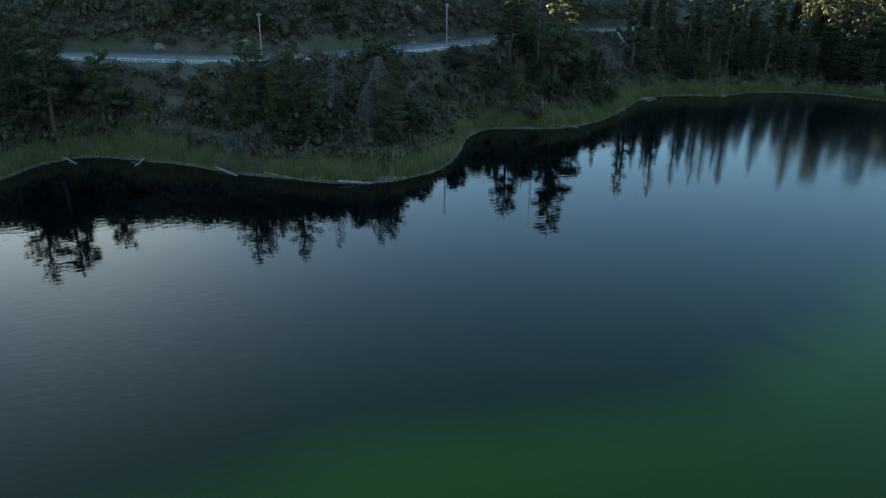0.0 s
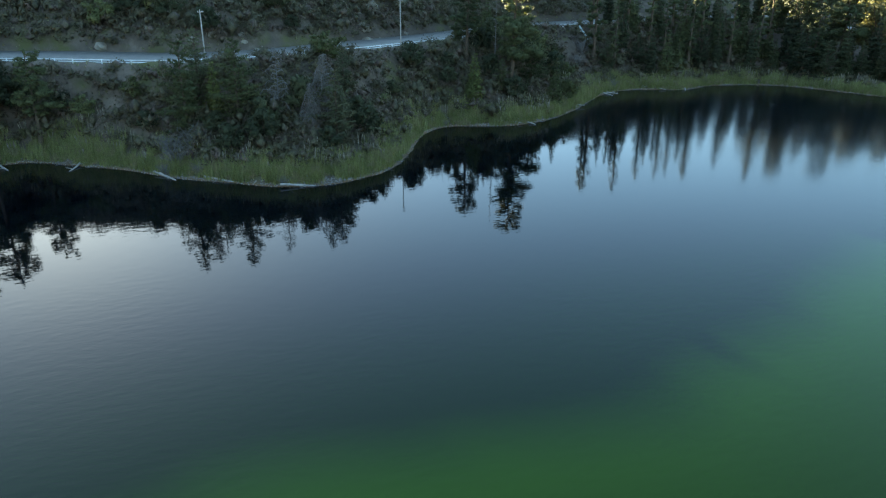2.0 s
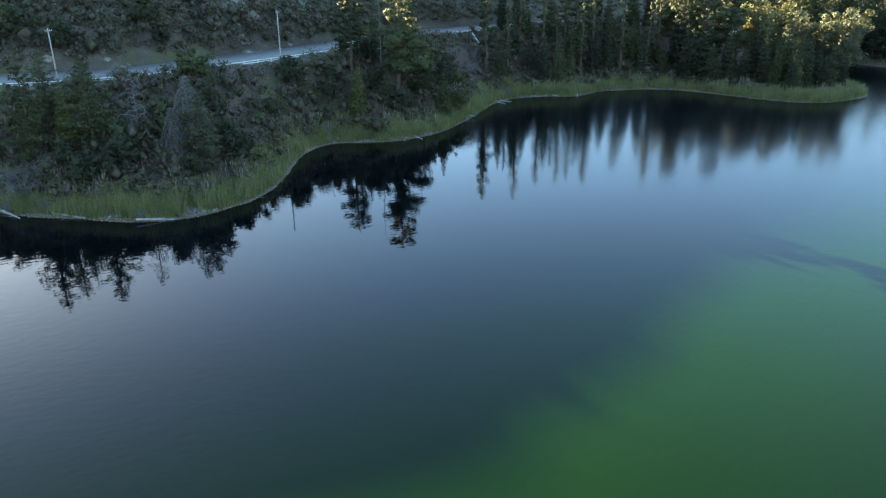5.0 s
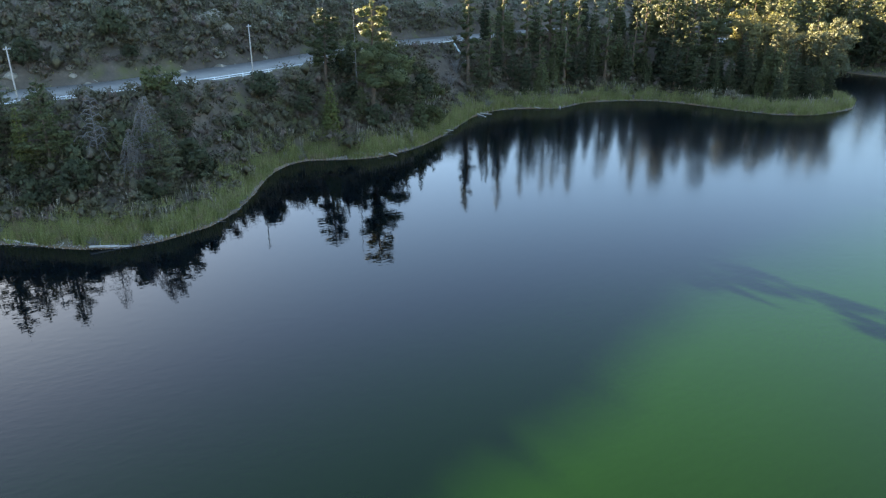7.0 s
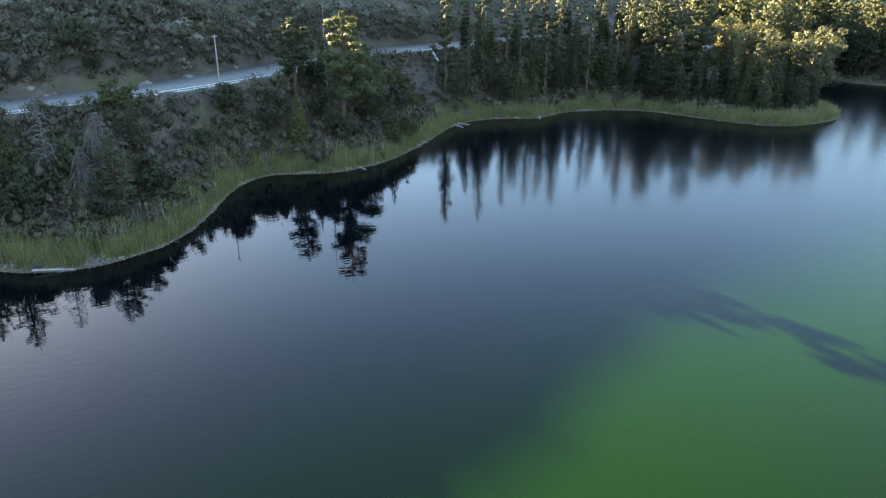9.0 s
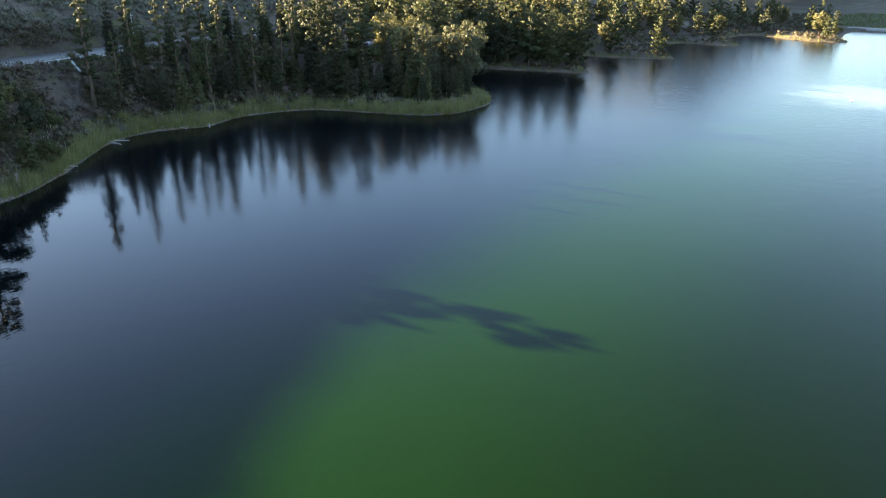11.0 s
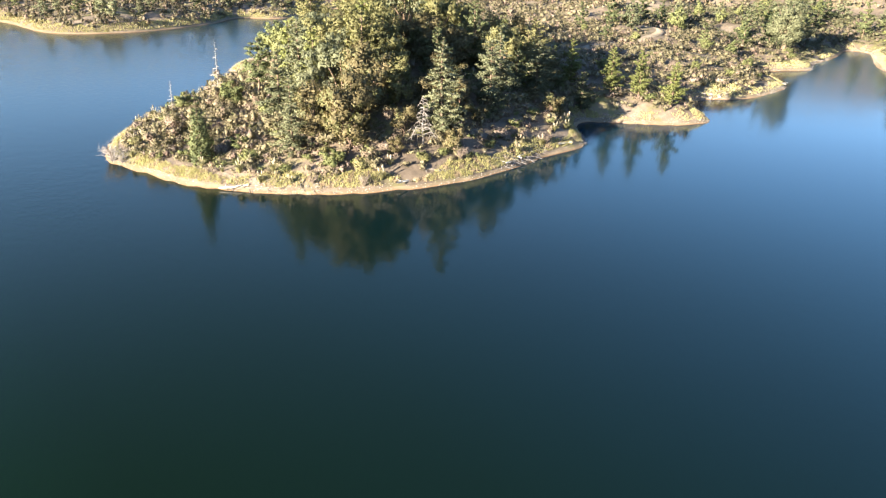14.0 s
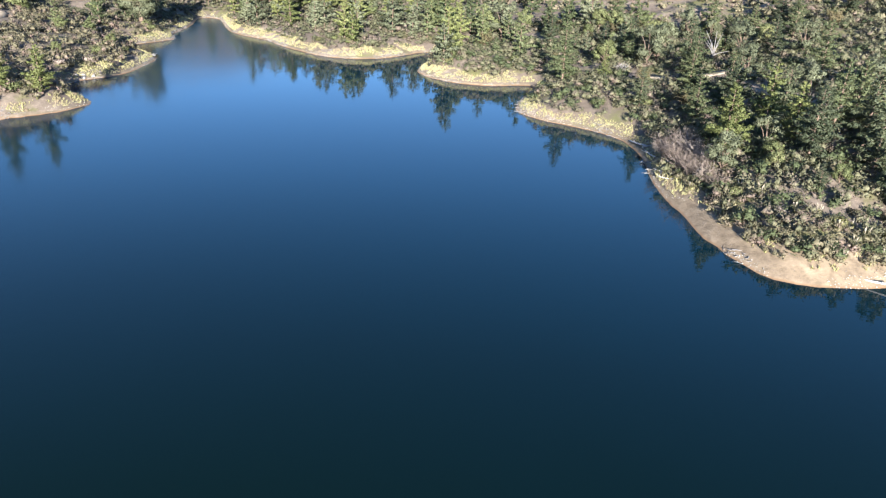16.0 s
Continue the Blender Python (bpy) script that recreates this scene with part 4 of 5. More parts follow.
# ---- chaparral: uncountable bushes that cover the slopes ----
def brush(name, label, places, size_lo, size_hi, leaves, leaf, mat, seed, taper=0.0):
    rng = np.random.RandomState(seed)
    z = height_at(places[:, 0], places[:, 1])
    bits = []
    for (x, y, d), h in zip(places, z):
        r = rng.uniform(size_lo, size_hi) * rng.uniform(0.7, 1.1)
        if d < taper:
            r *= 0.45 + 0.55 * d / taper
        for k in range(4):
            q = r * (0.72, 0.6, 0.5, 0.42)[k] * rng.uniform(0.8, 1.2)
            c = (x + rng.normal(0, 0.48 * r), y + rng.normal(0, 0.48 * r), h + q * 0.3 + r * rng.uniform(0.0, 0.6))
            bits.append(clump(c, (q, q * rng.uniform(0.75, 1.25), q * rng.uniform(0.6, 1.15)), int(leaves * q * 0.5), leaf, rng, 0.6, 0.0, (x, y, h, 1.0)))
    v, f, facing = joined(bits)
    ob = new(name, mesh_from(name, v, f, mat, False, facing))
    return tagged(ob, label, "brush", kind="stuff")


S = np.random.RandomState(8)
near_west = scatter(30000, (-205, -95, -110, 150), S, 1.95, lambda p, d: (line_distance(p, THIN_SLOPE, False) > 5.0) & (d > 3.8) & (d < 62) & off_road(p, 10.5))
brush("chaparral", "dense dusky chaparral brush covering the western bank", near_west, 1.6, 3.6, 84, 0.31, M_CHAPARRAL, 1)
thin = scatter(1500, (-190, -152, 70, 90), S, 1.7, lambda p, d: (line_distance(p, THIN_SLOPE, False) < 6.0) & (d > 4) & off_road(p, 8.0))
brush("leafless_brush", "purple-brown leafless brush on the thin slope below the road", thin, 0.7, 1.6, 120, 0.2, M_RUSSET, 9)
far_west = scatter(11000, (-262, -145, -130, 330), S, 2.6, lambda p, d: (d >= 48) & off_road(p, 7.0) & (waves(p[:, 0], p[:, 1], 35, 12) > -0.9))
brush("hillside_brush", "grey-green scrub on the shaded hillside above the road", far_west, 1.3, 3.3, 38, 0.46, M_SAGE, 2)
north = scatter(7000, (-200, 10, 200, 640), S, 3.2, lambda p, d: (d > 3) & (d < 80) & ~((p[:, 1] > 535) & (abs(p[:, 0] + 38) < 50)) & off_road(p, 7.0))
brush("north_brush", "dark scrub under the trees of the northern arm", north, 1.3, 3.0, 24, 0.66, M_CHAPARRAL, 3)
penin = scatter(16000, (24, 122, 92, 200), S, 2.05, lambda p, d: (d > 3.0) & (waves(p[:, 0], p[:, 1], 22, 9) > -0.9) & (np.hypot(p[:, 0] - 36.2, p[:, 1] - 122.0) > 3.2))
brush("peninsula_brush", "sunlit olive and brown scrub on the peninsula", penin, 1.0, 2.8, 105, 0.22, M_CHAPARRAL, 4, 15.0)
green = scatter(2200, (24, 122, 92, 200), S, 3.2, lambda p, d: (d > 3.6) & (waves(p[:, 0], p[:, 1], 15, 19) > -0.1))
brush("green_brush", "fresh green bushes among the brown scrub", green, 0.8, 2.2, 120, 0.2, M_SHRUB, 14, 12.0)
red = scatter(1800, (24, 122, 92, 200), S, 3.2, lambda p, d: (d > 2.4) & (d < 16) & (waves(p[:, 0], p[:, 1], 13, 29) > -0.1))
brush("twiggy_brush", "russet twiggy scrub near the peninsula shore", red, 0.9, 2.0, 120, 0.19, M_RUSSET, 15, 8.0)
away = lambda p: ~((p[:, 0] < 122) & (p[:, 1] > 60))
south_east = scatter(14000, (84, 260, -130, 24), S, 2.55, lambda p, d: (d > 3.4) & (waves(p[:, 0], p[:, 1], 30, 10) > -1.0) & off_path(p) & ((p[:, 0] > 112) | (d > 4.0)))
brush("bank_brush", "sunlit grey-green scrub above the sandy beach", south_east, 1.2, 3.0, 95, 0.26, M_SCRUB, 5)
leafy = scatter(5000, (84, 260, -130, 24), S, 3.5, lambda p, d: (d > 4) & (waves(p[:, 0], p[:, 1], 18, 39) > -0.6) & off_path(p) & ((p[:, 0] > 112) | (d > 4.0)))
brush("leafy_brush", "dark green leafy bushes above the beach", leafy, 1.2, 2.8, 110, 0.25, M_PINE, 16)
east = scatter(22000, (118, 340, 24, 240), S, 2.4, lambda p, d: (d > 3.4) & (d < 75) & away(p) & (waves(p[:, 0], p[:, 1], 30, 10) > -0.9) & off_path(p))
inlet = (east[:, 0] < 235) & (east[:, 1] > 92)
brush("east_brush", "olive scrub on the eastern slopes", east[~inlet], 1.2, 2.9, 36, 0.36, M_SCRUB, 7)
brush("inlet_brush", "rounded brown and grey-green brush above the inlet", east[inlet], 1.2, 2.8, 60, 0.28, M_CHAPARRAL, 8)
far_east = scatter(9000, (-20, 420, 225, 520), S, 3.2, lambda p, d: (d > 3) & (d < 90))
brush("far_scrub", "olive scrub on the far sunlit shore", far_east, 1.4, 3.4, 20, 0.7, M_CHAPARRAL, 6)

hills = scatter(16000, (120, 560, -300, 420), S, 4.6, lambda p, d: (d > 70) & ((p[:, 0] > 240) | (p[:, 1] > 60) | (d > 110)))
brush("upland_scrub", "grey-green scrub on the slopes behind the eastern shore", hills, 1.8, 4.2, 10, 0.9, M_CHAPARRAL, 17)
beyond = scatter(5000, (0, 300, 470, 800), S, 6.0, lambda p, d: (d > 4) & ((d > 85) | (p[:, 1] > 515)))
brush("valley_scrub", "olive scrub on the hill beyond the dam", beyond, 2.0, 4.5, 10, 1.0, M_CHAPARRAL, 18)

# ---- fringe of reeds and dry grass ----
def blades(name, label, places, lo, hi, per, width, lean, mat, seed, category="grass"):
    """Tufts of upright tapering blades."""
    rng = np.random.RandomState(seed)
    z = height_at(places[:, 0], places[:, 1])
    n = len(places) * per
    base = np.repeat(np.c_[places[:, :2], z - 0.05], per, 0)
    tall = np.repeat(rng.uniform(lo, hi, len(places)), per) * rng.uniform(0.6, 1.1, n)
    base[:, :2] += rng.normal(0, 0.16, (n, 2)) * np.sqrt(tall)[:, None]
    a = rng.uniform(0, 6.283, n)
    side = np.stack([np.cos(a), np.sin(a), 0 * a], 1) * (width * rng.uniform(0.6, 1.3, n))[:, None]
    tip = base + np.c_[rng.normal(0, lean, (n, 2)) * tall[:, None], tall]
    v = np.stack([base - side, base + side, tip], 1).reshape(-1, 3)
    ob = new(name, mesh_from(name, v, np.arange(3 * n).reshape(-1, 3), mat))
    return tagged(ob, label, category, kind="stuff")


def spikes(name, label, places, lo, hi, mat, seed):
    """Upright feathery seed heads on thin stalks."""
    rng = np.random.RandomState(seed)
    z = height_at(places[:, 0], places[:, 1])
    bits = []
    for (x, y, d), g in zip(places, z):
        for _ in range(rng.randint(1, 5)):
            h, p = rng.uniform(lo, hi), np.array([x, y, g]) + (*rng.normal(0, 0.35, 2), 0)
            t = p + (*rng.normal(0, 0.12 * h, 2), h)
            m = p + (t - p) * 0.68
            bits.append(tube([p, m], [0.02, 0.02], 3))
            bits.append(tube([m, m + (t - m) * 0.45, t], [0.03, 0.065, 0.01], 4))
    ob = new(name, mesh_from(name, *joined(bits), mat))
    return tagged(ob, label, "grass", kind="stuff")


F = np.random.RandomState(21)
verge = scatter(12000, (-230, -120, -110, 150), F, 0.8, lambda p, d: (road_offset(p)[0] > 6.8) & (road_offset(p)[0] < 15) & (waves(p[:, 0], p[:, 1], 12, 36) > -0.5))
blades("verge_grass", "thin dry grass on the road verges", verge, 0.25, 0.7, 8, 0.09, 0.35, M_TUSSOCK, 40)
fringe = shore_band(50000, (-165, -90, -110, 186), F, 0.2, 8.0, 0.34, lambda p, d: (d < 5.2 + 2.2 * waves(p[:, 0], p[:, 1], 26, 31)) & (waves(p[:, 0], p[:, 1], 7, 32) > -0.85) & ((d > 0.5) | (waves(p[:, 0], p[:, 1], 15, 37) > -0.3)))
blades("reeds", "yellow-green reeds and rank grass along the shaded waterline", fringe, 0.6, 2.3, 9, 0.07, 0.2, M_REED, 41, "reeds")
heads = scatter(9000, (-165, -90, -110, 200), F, 0.7, lambda p, d: (d > 2.4) & (d < 8) & (waves(p[:, 0], p[:, 1], 17, 33) > 0.0))
spikes("reed_plumes", "pale feathery plumes standing above the reeds", heads, 1.9, 3.2, M_PLUME, 42)
tall = shore_band(30000, (-165, -90, -110, 186), F, 0.8, 6.5, 0.55, lambda p, d: waves(p[:, 0], p[:, 1], 9, 52) > 0.05)
blades("tall_reeds", "taller clumps of pale green reeds on the western bank", tall, 1.7, 3.1, 9, 0.07, 0.13, M_REED, 49, "reeds")
northern = scatter(14000, (-170, -40, 196, 470), F, 0.9, lambda p, d: (d > 1.0) & (d < 4.5))
blades("northern_reeds", "dull green reeds on the points of the northern arm", northern, 0.8, 1.8, 8, 0.12, 0.2, M_REED, 43, "reeds")
sunny = lambda p, d: (d < 3.4 + 1.6 * waves(p[:, 0], p[:, 1], 21, 34)) & (waves(p[:, 0], p[:, 1], 6, 35) > -0.55)
rim = shore_band(30000, (22, 122, 90, 235), F, 0.8, 6.0, 0.26, sunny)
blades("dry_grass", "golden dry grass along the sunlit peninsula shore", rim, 0.25, 0.85, 9, 0.04, 0.35, M_GOLD, 44)
rim_east = shore_band(30000, (84, 295, -70, 145), F, 0.8, 6.5, 0.36, lambda p, d: sunny(p, d - 1.2 * (p[:, 0] > 140)) & ~((p[:, 0] < 122) & (p[:, 1] > 60)) & ((p[:, 0] > 110) | (d > 5)))
blades("shore_grass", "golden grass on the eastern shores", rim_east, 0.2, 0.8, 8, 0.045, 0.35, M_GOLD, 45)
rim_far = shore_band(16000, (-10, 195, 318, 480), F, 0.8, 7.0, 0.7, lambda p, d: waves(p[:, 0], p[:, 1], 12, 38) > -0.7)
blades("far_grass", "pale golden grass on the far shore", rim_far, 0.4, 0.9, 7, 0.12, 0.3, M_GOLD, 46)
meadow = scatter(16000, (24, 330, -120, 235), F, 1.5, lambda p, d: (d > 5) & (d < 90) & off_path(p) & ((p[:, 0] > 122) | (p[:, 1] < 60)))
blades("slope_grass", "thin straw-coloured grass between the bushes", meadow, 0.2, 0.55, 7, 0.05, 0.4, M_TUSSOCK, 47)
edge = scatter(5000, (80, 142, -58, -22), np.random.RandomState(81), 0.55, lambda p, d: (d > 2.3) & (d < 6.5) & (waves(p[:, 0], p[:, 1], 9, 82) > -0.1))
blades("beach_grass", "yellowed grass along the top of the sandy beach", edge, 0.3, 0.9, 9, 0.07, 0.4, M_GOLD, 83)
low = scatter(1200, (80, 126, -58, -22), np.random.RandomState(84), 1.4, lambda p, d: (d > 2.8) & (d < 10.0) & (waves(p[:, 0], p[:, 1], 12, 85) > -0.6))
brush("beach_brush", "low grey-brown scrub at the top of the beach", low, 0.7, 1.7, 120, 0.2, M_CHAPARRAL, 86)


def tussock(label, h, rng, mat):
    """A fountain of arching blades with pale plumes."""
    ob = thing("pampas_tussock", label, "grass tussock", "tussocks along the shore")
    n = 110
    a, out = rng.uniform(0, 6.283, n), rng.uniform(0.15, 0.75, n) * h
    way = np.stack([np.cos(a), np.sin(a), 0 * a], 1)
    side = np.stack([-np.sin(a), np.cos(a), 0 * a], 1) * 0.035
    up = np.array([0, 0, 1.0])
    base = way * 0.12 + up * -0.1
    mid = way * out[:, None] * 0.5 + up * (h * rng.uniform(0.5, 0.75, (n, 1)))
    tip = way * out[:, None] + up * (h * rng.uniform(0.3, 0.8, (n, 1)))
    v = np.stack([base - side, base + side, mid + side, mid - side, tip], 1).reshape(-1, 3)
    k = 5 * np.arange(n)[:, None]
    f = np.concatenate([k + (0, 1, 2), k + (0, 2, 3), k + (3, 2, 4)])
    part("blade_tuft", (v, f), mat, ob)
    for _ in range(5):
        b = rng.uniform(0, 6.283)
        t = np.array([math.cos(b) * 0.3 * h, math.sin(b) * 0.3 * h, h * rng.uniform(1.1, 1.4)])
        part("plume", tube([t * 0.1, t * 0.65, t * 0.85, t], [0.02, 0.03, 0.1, 0.02], 4), M_PLUME, ob, "pale feathery plume")
    return ob


T = np.random.RandomState(31)
GOLDEN = [tussock("golden pampas tussock with pale plumes", 1.5, T, M_TUSSOCK), tussock("arching dry tussock with cream plumes", 1.2, T, M_TUSSOCK)]
GREEN = [tussock("green tussock with pale plumes by the water", 1.8, T, M_REED), tussock("dull straw-coloured tussock among the reeds", 1.6, T, M_TUSSOCK)]
for x, y, d in scatter(900, (24, 122, 90, 165), T, 2.6, lambda p, d: (d > 1.6) & (d < 5.0))[:110]:
    plant(GOLDEN[T.randint(2)], x, y, T.uniform(0.8, 1.45), sink=0.03)
for x, y, d in scatter(500, (84, 240, -60, 130), T, 4.5, lambda p, d: (d > 2.5) & (d < 6) & ~((p[:, 0] < 120) & (p[:, 1] > 60)))[:45]:
    plant(GOLDEN[T.randint(2)], x, y, T.uniform(0.6, 1.0), sink=0.03)
for x, y in [(90.2, -46.6), (92, -48.5), (89, -50), (93.5, -45.5), (91.5, -51.5), (95, -48), (97, -44), (99, -41.5), (104, -38), (107.5, -36)]:
    plant(GOLDEN[T.randint(2)], x, y, T.uniform(0.8, 1.25), sink=0.03)
for x, y, d in scatter(1500, (-165, -95, -70, 186), T, 2.6, lambda p, d: (d > 1.2) & (d < 6.5))[:150]:
    plant(GREEN[T.randint(2)], x, y, T.uniform(0.7, 1.45), sink=0.03)

# ---- single shrubs along the shores ----
SHRUBS = [shrub("olive green rounded shrub on the bank", 1.9, 1.9, T, M_SHRUB), shrub("brownish low spreading shrub", 1.8, 1.5, T, M_CHAPARRAL),
          shrub("russet twiggy shrub among dry grass", 1.6, 1.6, T, M_RUSSET), shrub("golden green bush catching the sun", 1.6, 1.8, T, M_OAK)]
for x, y, d in scatter(800, (28, 125, 92, 180), T, 3.4, lambda p, d: (d > 4.5) & (d < 12))[:80]:
    plant(SHRUBS[T.randint(4)], x, y, T.uniform(0.6, 1.25))
for x, y, d in scatter(900, (86, 240, -70, 130), T, 4.2, lambda p, d: (d > 5) & (d < 14) & ~((p[:, 0] < 122) & (p[:, 1] > 60)) & off_path(p))[:90]:
    plant(SHRUBS[T.randint(4)], x, y, T.uniform(0.6, 1.3))
for x, y, d in scatter(500, (-165, -95, -70, 190), T, 5.0, lambda p, d: (d > 6) & (d < 12))[:60]:
    plant(SHRUBS[(0, 0, 1, 2)[T.randint(4)]], x, y, T.uniform(0.7, 1.3))

BARE = [bare_shrub("leafless russet willow thicket at the water's edge", 3.2, T, M_RUSSET, stems=60), bare_shrub("bleached grey leafless brush", 2.4, T, M_DEAD)]
for kind, x, y, s in [(0, 131, -28, 1.2), (0, 127.5, -28.3, 1.3), (0, 123.5, -28.8, 1.3), (0, 119.5, -29.3, 1.2), (0, 116, -30.2, 1.2), (0, 112.5, -31.6, 1.1), (0, 129, -31, 1.4), (0, 125, -31.8, 1.4), (0, 120.5, -32.4, 1.3), (0, 116.5, -33.4, 1.2), (0, 109.5, -33.2, 0.9), (1, 24.3, 137.2, 1.4),
                      (0, 24.4, 139.8, 0.7), (1, 25.4, 135, 0.9), (1, -114.5, -27.5, 1.6), (1, -116.8, -24.6, 1.9), (1, -113.0, -29.6, 0.9), (1, -118.5, -28.5, 1.5), (1, -110, -24.5, 0.9), (1, -156.5, 87, 1.2), (0, 48, 102.5, 0.5), (0, 55, 97.8, 0.6), (0, 74, 96, 0.7), (1, -100.5, -13, 0.7),
                      (0, 96, 97.5, 0.8), (1, -131, 27, 0.6), (1, -158, 113, 0.9), (1, -168, 84, 1.6), (1, -164, 80, 1.3), (1, -172, 90, 1.3), (1, 188, -26, 1.3)]:
    plant(BARE[kind], x, y, s)

# ---- standing dead trees ----
D = np.random.RandomState(17)
SNAGS = [dead_tree("grey dead conifer with bare sagging limbs", 12.5, D, reach=0.36), dead_tree("tangled grey dead pine with drooping branches", 13.5, D, -0.8, limbs=64, reach=0.44),
         dead_tree("slim bare grey snag", 8.0, D, -0.1, limbs=22, reach=0.13), dead_tree("tall bare dead trunk with broken stubs", 20.0, D, 0.2, limbs=22, reach=0.06)]
for kind, x, y, s in [(0, -119.7, -9.6, 0.98), (1, -116.5, -2.0, 0.95), (1, -114.5, -5, 0.6), (3, -147, 46.2, 1.0), (0, 69, 100.8, 0.72), (2, 51, 154, 1.5), (2, 41, 155, 0.9)]:
    plant(SNAGS[kind], x, y, s, 25)
pale = round_tree("bare pale branching dead tree", 9.5, 5.5, D, M_DEAD, 0, group="standing dead trees", name="bare_tree")
for o in list(pale.children):
    if o.name.startswith("crown"):
        bpy.data.objects.remove(o)
    else:
        o.data.materials[0] = M_DEAD
plant(pale, 205, -52, 1.0)


# ---- rocks and driftwood ----
def rock(r, rng):
    bm = bmesh.new()
    bmesh.ops.create_icosphere(bm, subdivisions=2, radius=r)
    for v in bm.verts:
        v.co *= 0.78 + 0.35 * noise.noise(v.co * (1.6 / r) + Vector(rng.uniform(0, 50, 3)))
        v.co.z *= 0.62
    me = bpy.data.meshes.new("rock")
    bm.to_mesh(me)
    bm.free()
    me.materials.append(M_ROCK)
    ob = new("rock", me)
    return tagged(ob, "pale weathered grey rock half sunk in the bank", "rock", "rocks")


ROCKS = [rock(0.5, D), rock(0.5, D), rock(0.5, D)]
for x0, y0, spread, n, lo, hi in [(-129, 41, 2.6, 22, 0.5, 1.3), (-101.5, -2, 3.0, 24, 0.5, 1.3), (-105, 6, 2.5, 10, 0.4, 1.0), (-150.5, 104, 3.0, 8, 0.5, 1.0),
                                 (-133, 145.5, 4.0, 8, 0.5, 1.0), (173, 107, 4.0, 12, 0.6, 1.6)]:
    for _ in range(n):
        x, y = x0 + D.normal(0, spread), y0 + D.normal(0, spread)
        d = shore_distance([(x, y)])[0]
        if 0.2 < d < 3.0:
            plant(ROCKS[D.randint(3)], x, y, D.uniform(lo, hi), sink=0.02)


def litter(name, label, places, lo, hi, mat, seed, sticks):
    """Pebbles and broken sticks strewn along the waterline."""
    rng = np.random.RandomState(seed)
    z = np.maximum(height_at(places[:, 0], places[:, 1]), -0.05)
    bits = []
    for (x, y, d), g in zip(places, z):
        s, c = rng.uniform(lo, hi), np.array([x, y, g])
        if sticks:
            a = rng.uniform(0, 6.283)
            w = np.array([math.cos(a), math.sin(a), rng.uniform(-0.05, 0.3)]) * s
            bits.append(tube([c - w, c + (0, 0, 0.05), c + w], [0.06, 0.06, 0.025], 3))
        else:
            bits.append((OCT_V * rng.uniform(0.6, 1.2, (5, 1)) * (s, s * 0.8, s * 0.55) + c, OCT_F))
    ob = new(name, mesh_from(name, *joined(bits), mat))
    return tagged(ob, label, "gravel" if not sticks else "driftwood", kind="stuff")


stones = shore_band(16000, (-165, 295, -110, 235), D, -0.3, 1.6, 0.4, lambda p, d: waves(p[:, 0], p[:, 1], 19, 61) > -0.1)
litter("shore_gravel", "pale stones and gravel along the waterline", stones, 0.06, 0.22, M_ROCK, 62, False)
twigs = shore_band(14000, (-165, 295, -110, 235), D, -0.2, 3.0, 0.5, lambda p, d: waves(p[:, 0], p[:, 1], 23, 63) > 0.15 + 0.1 * (p[:, 0] < 0) + 0.45 * ((p[:, 0] > 75) & (p[:, 1] < 0)))
litter("shore_twigs", "bleached sticks and broken driftwood on the shores", twigs, 0.3, 1.2, M_DEAD, 64, True)
banks = shore_band(5000, (-135, -96, -15, 60), D, 0.2, 2.4, 0.45, lambda p, d: (np.hypot(p[:, 0] + 101, p[:, 1] + 3) < 9) | (np.hypot(p[:, 0] + 128, p[:, 1] - 43) < 9))
strand = shore_band(6000, (78, 140, -60, -22), np.random.RandomState(87), 0.3, 4.6, 0.4, lambda p, d: waves(p[:, 0], p[:, 1], 7, 88) > -0.3)
litter("beach_stones", "small grey-brown stones scattered over the sandy beach", strand, 0.05, 0.15, M_PEBBLE, 89, False)
rubble = shore_band(9000, (-165, -95, -110, 186), D, -0.25, 1.2, 0.42, lambda p, d: waves(p[:, 0], p[:, 1], 14, 66) > -0.7)
litter("bank_rubble", "broken pale stones lining the western waterline", rubble, 0.1, 0.3, M_ROCK, 67, False)
litter("stony_bank", "patches of pale rubble on the western waterline", banks, 0.12, 0.45, M_ROCK, 65, False)
# pale outcrops in the cutting above the road
CRAGS = [rock(0.5, D), rock(0.5, D), rock(0.5, D)]
for c in CRAGS:
    c.data.materials[0] = M_SANDSTONE
    c.name = "outcrop"
    tagged(c, "pale crumbling sandstone outcrop in the road cutting", "outcrop", "outcrops")
for x, y, s in [(-164, 24.5, 3.6), (-166, 21, 2.6), (-157, 9, 3.4), (-152.5, -9, 3.0), (-152, -19, 2.8), (-165, 5, 2.2), (-178, 23, 5.0), (-182, 27, 4.0), (-175, -15, 4.6),
                (-186, -11, 4.4), (-171, 18, 2.4), (-170, 34, 3.0), (-180, 3, 3.0), (-161, -33, 3.0)]:
    for _ in range(4):
        plant(CRAGS[D.randint(3)], x + D.normal(0, 1.6), y + D.normal(0, 2.2), s * D.uniform(0.5, 1.4), sink=0.3)


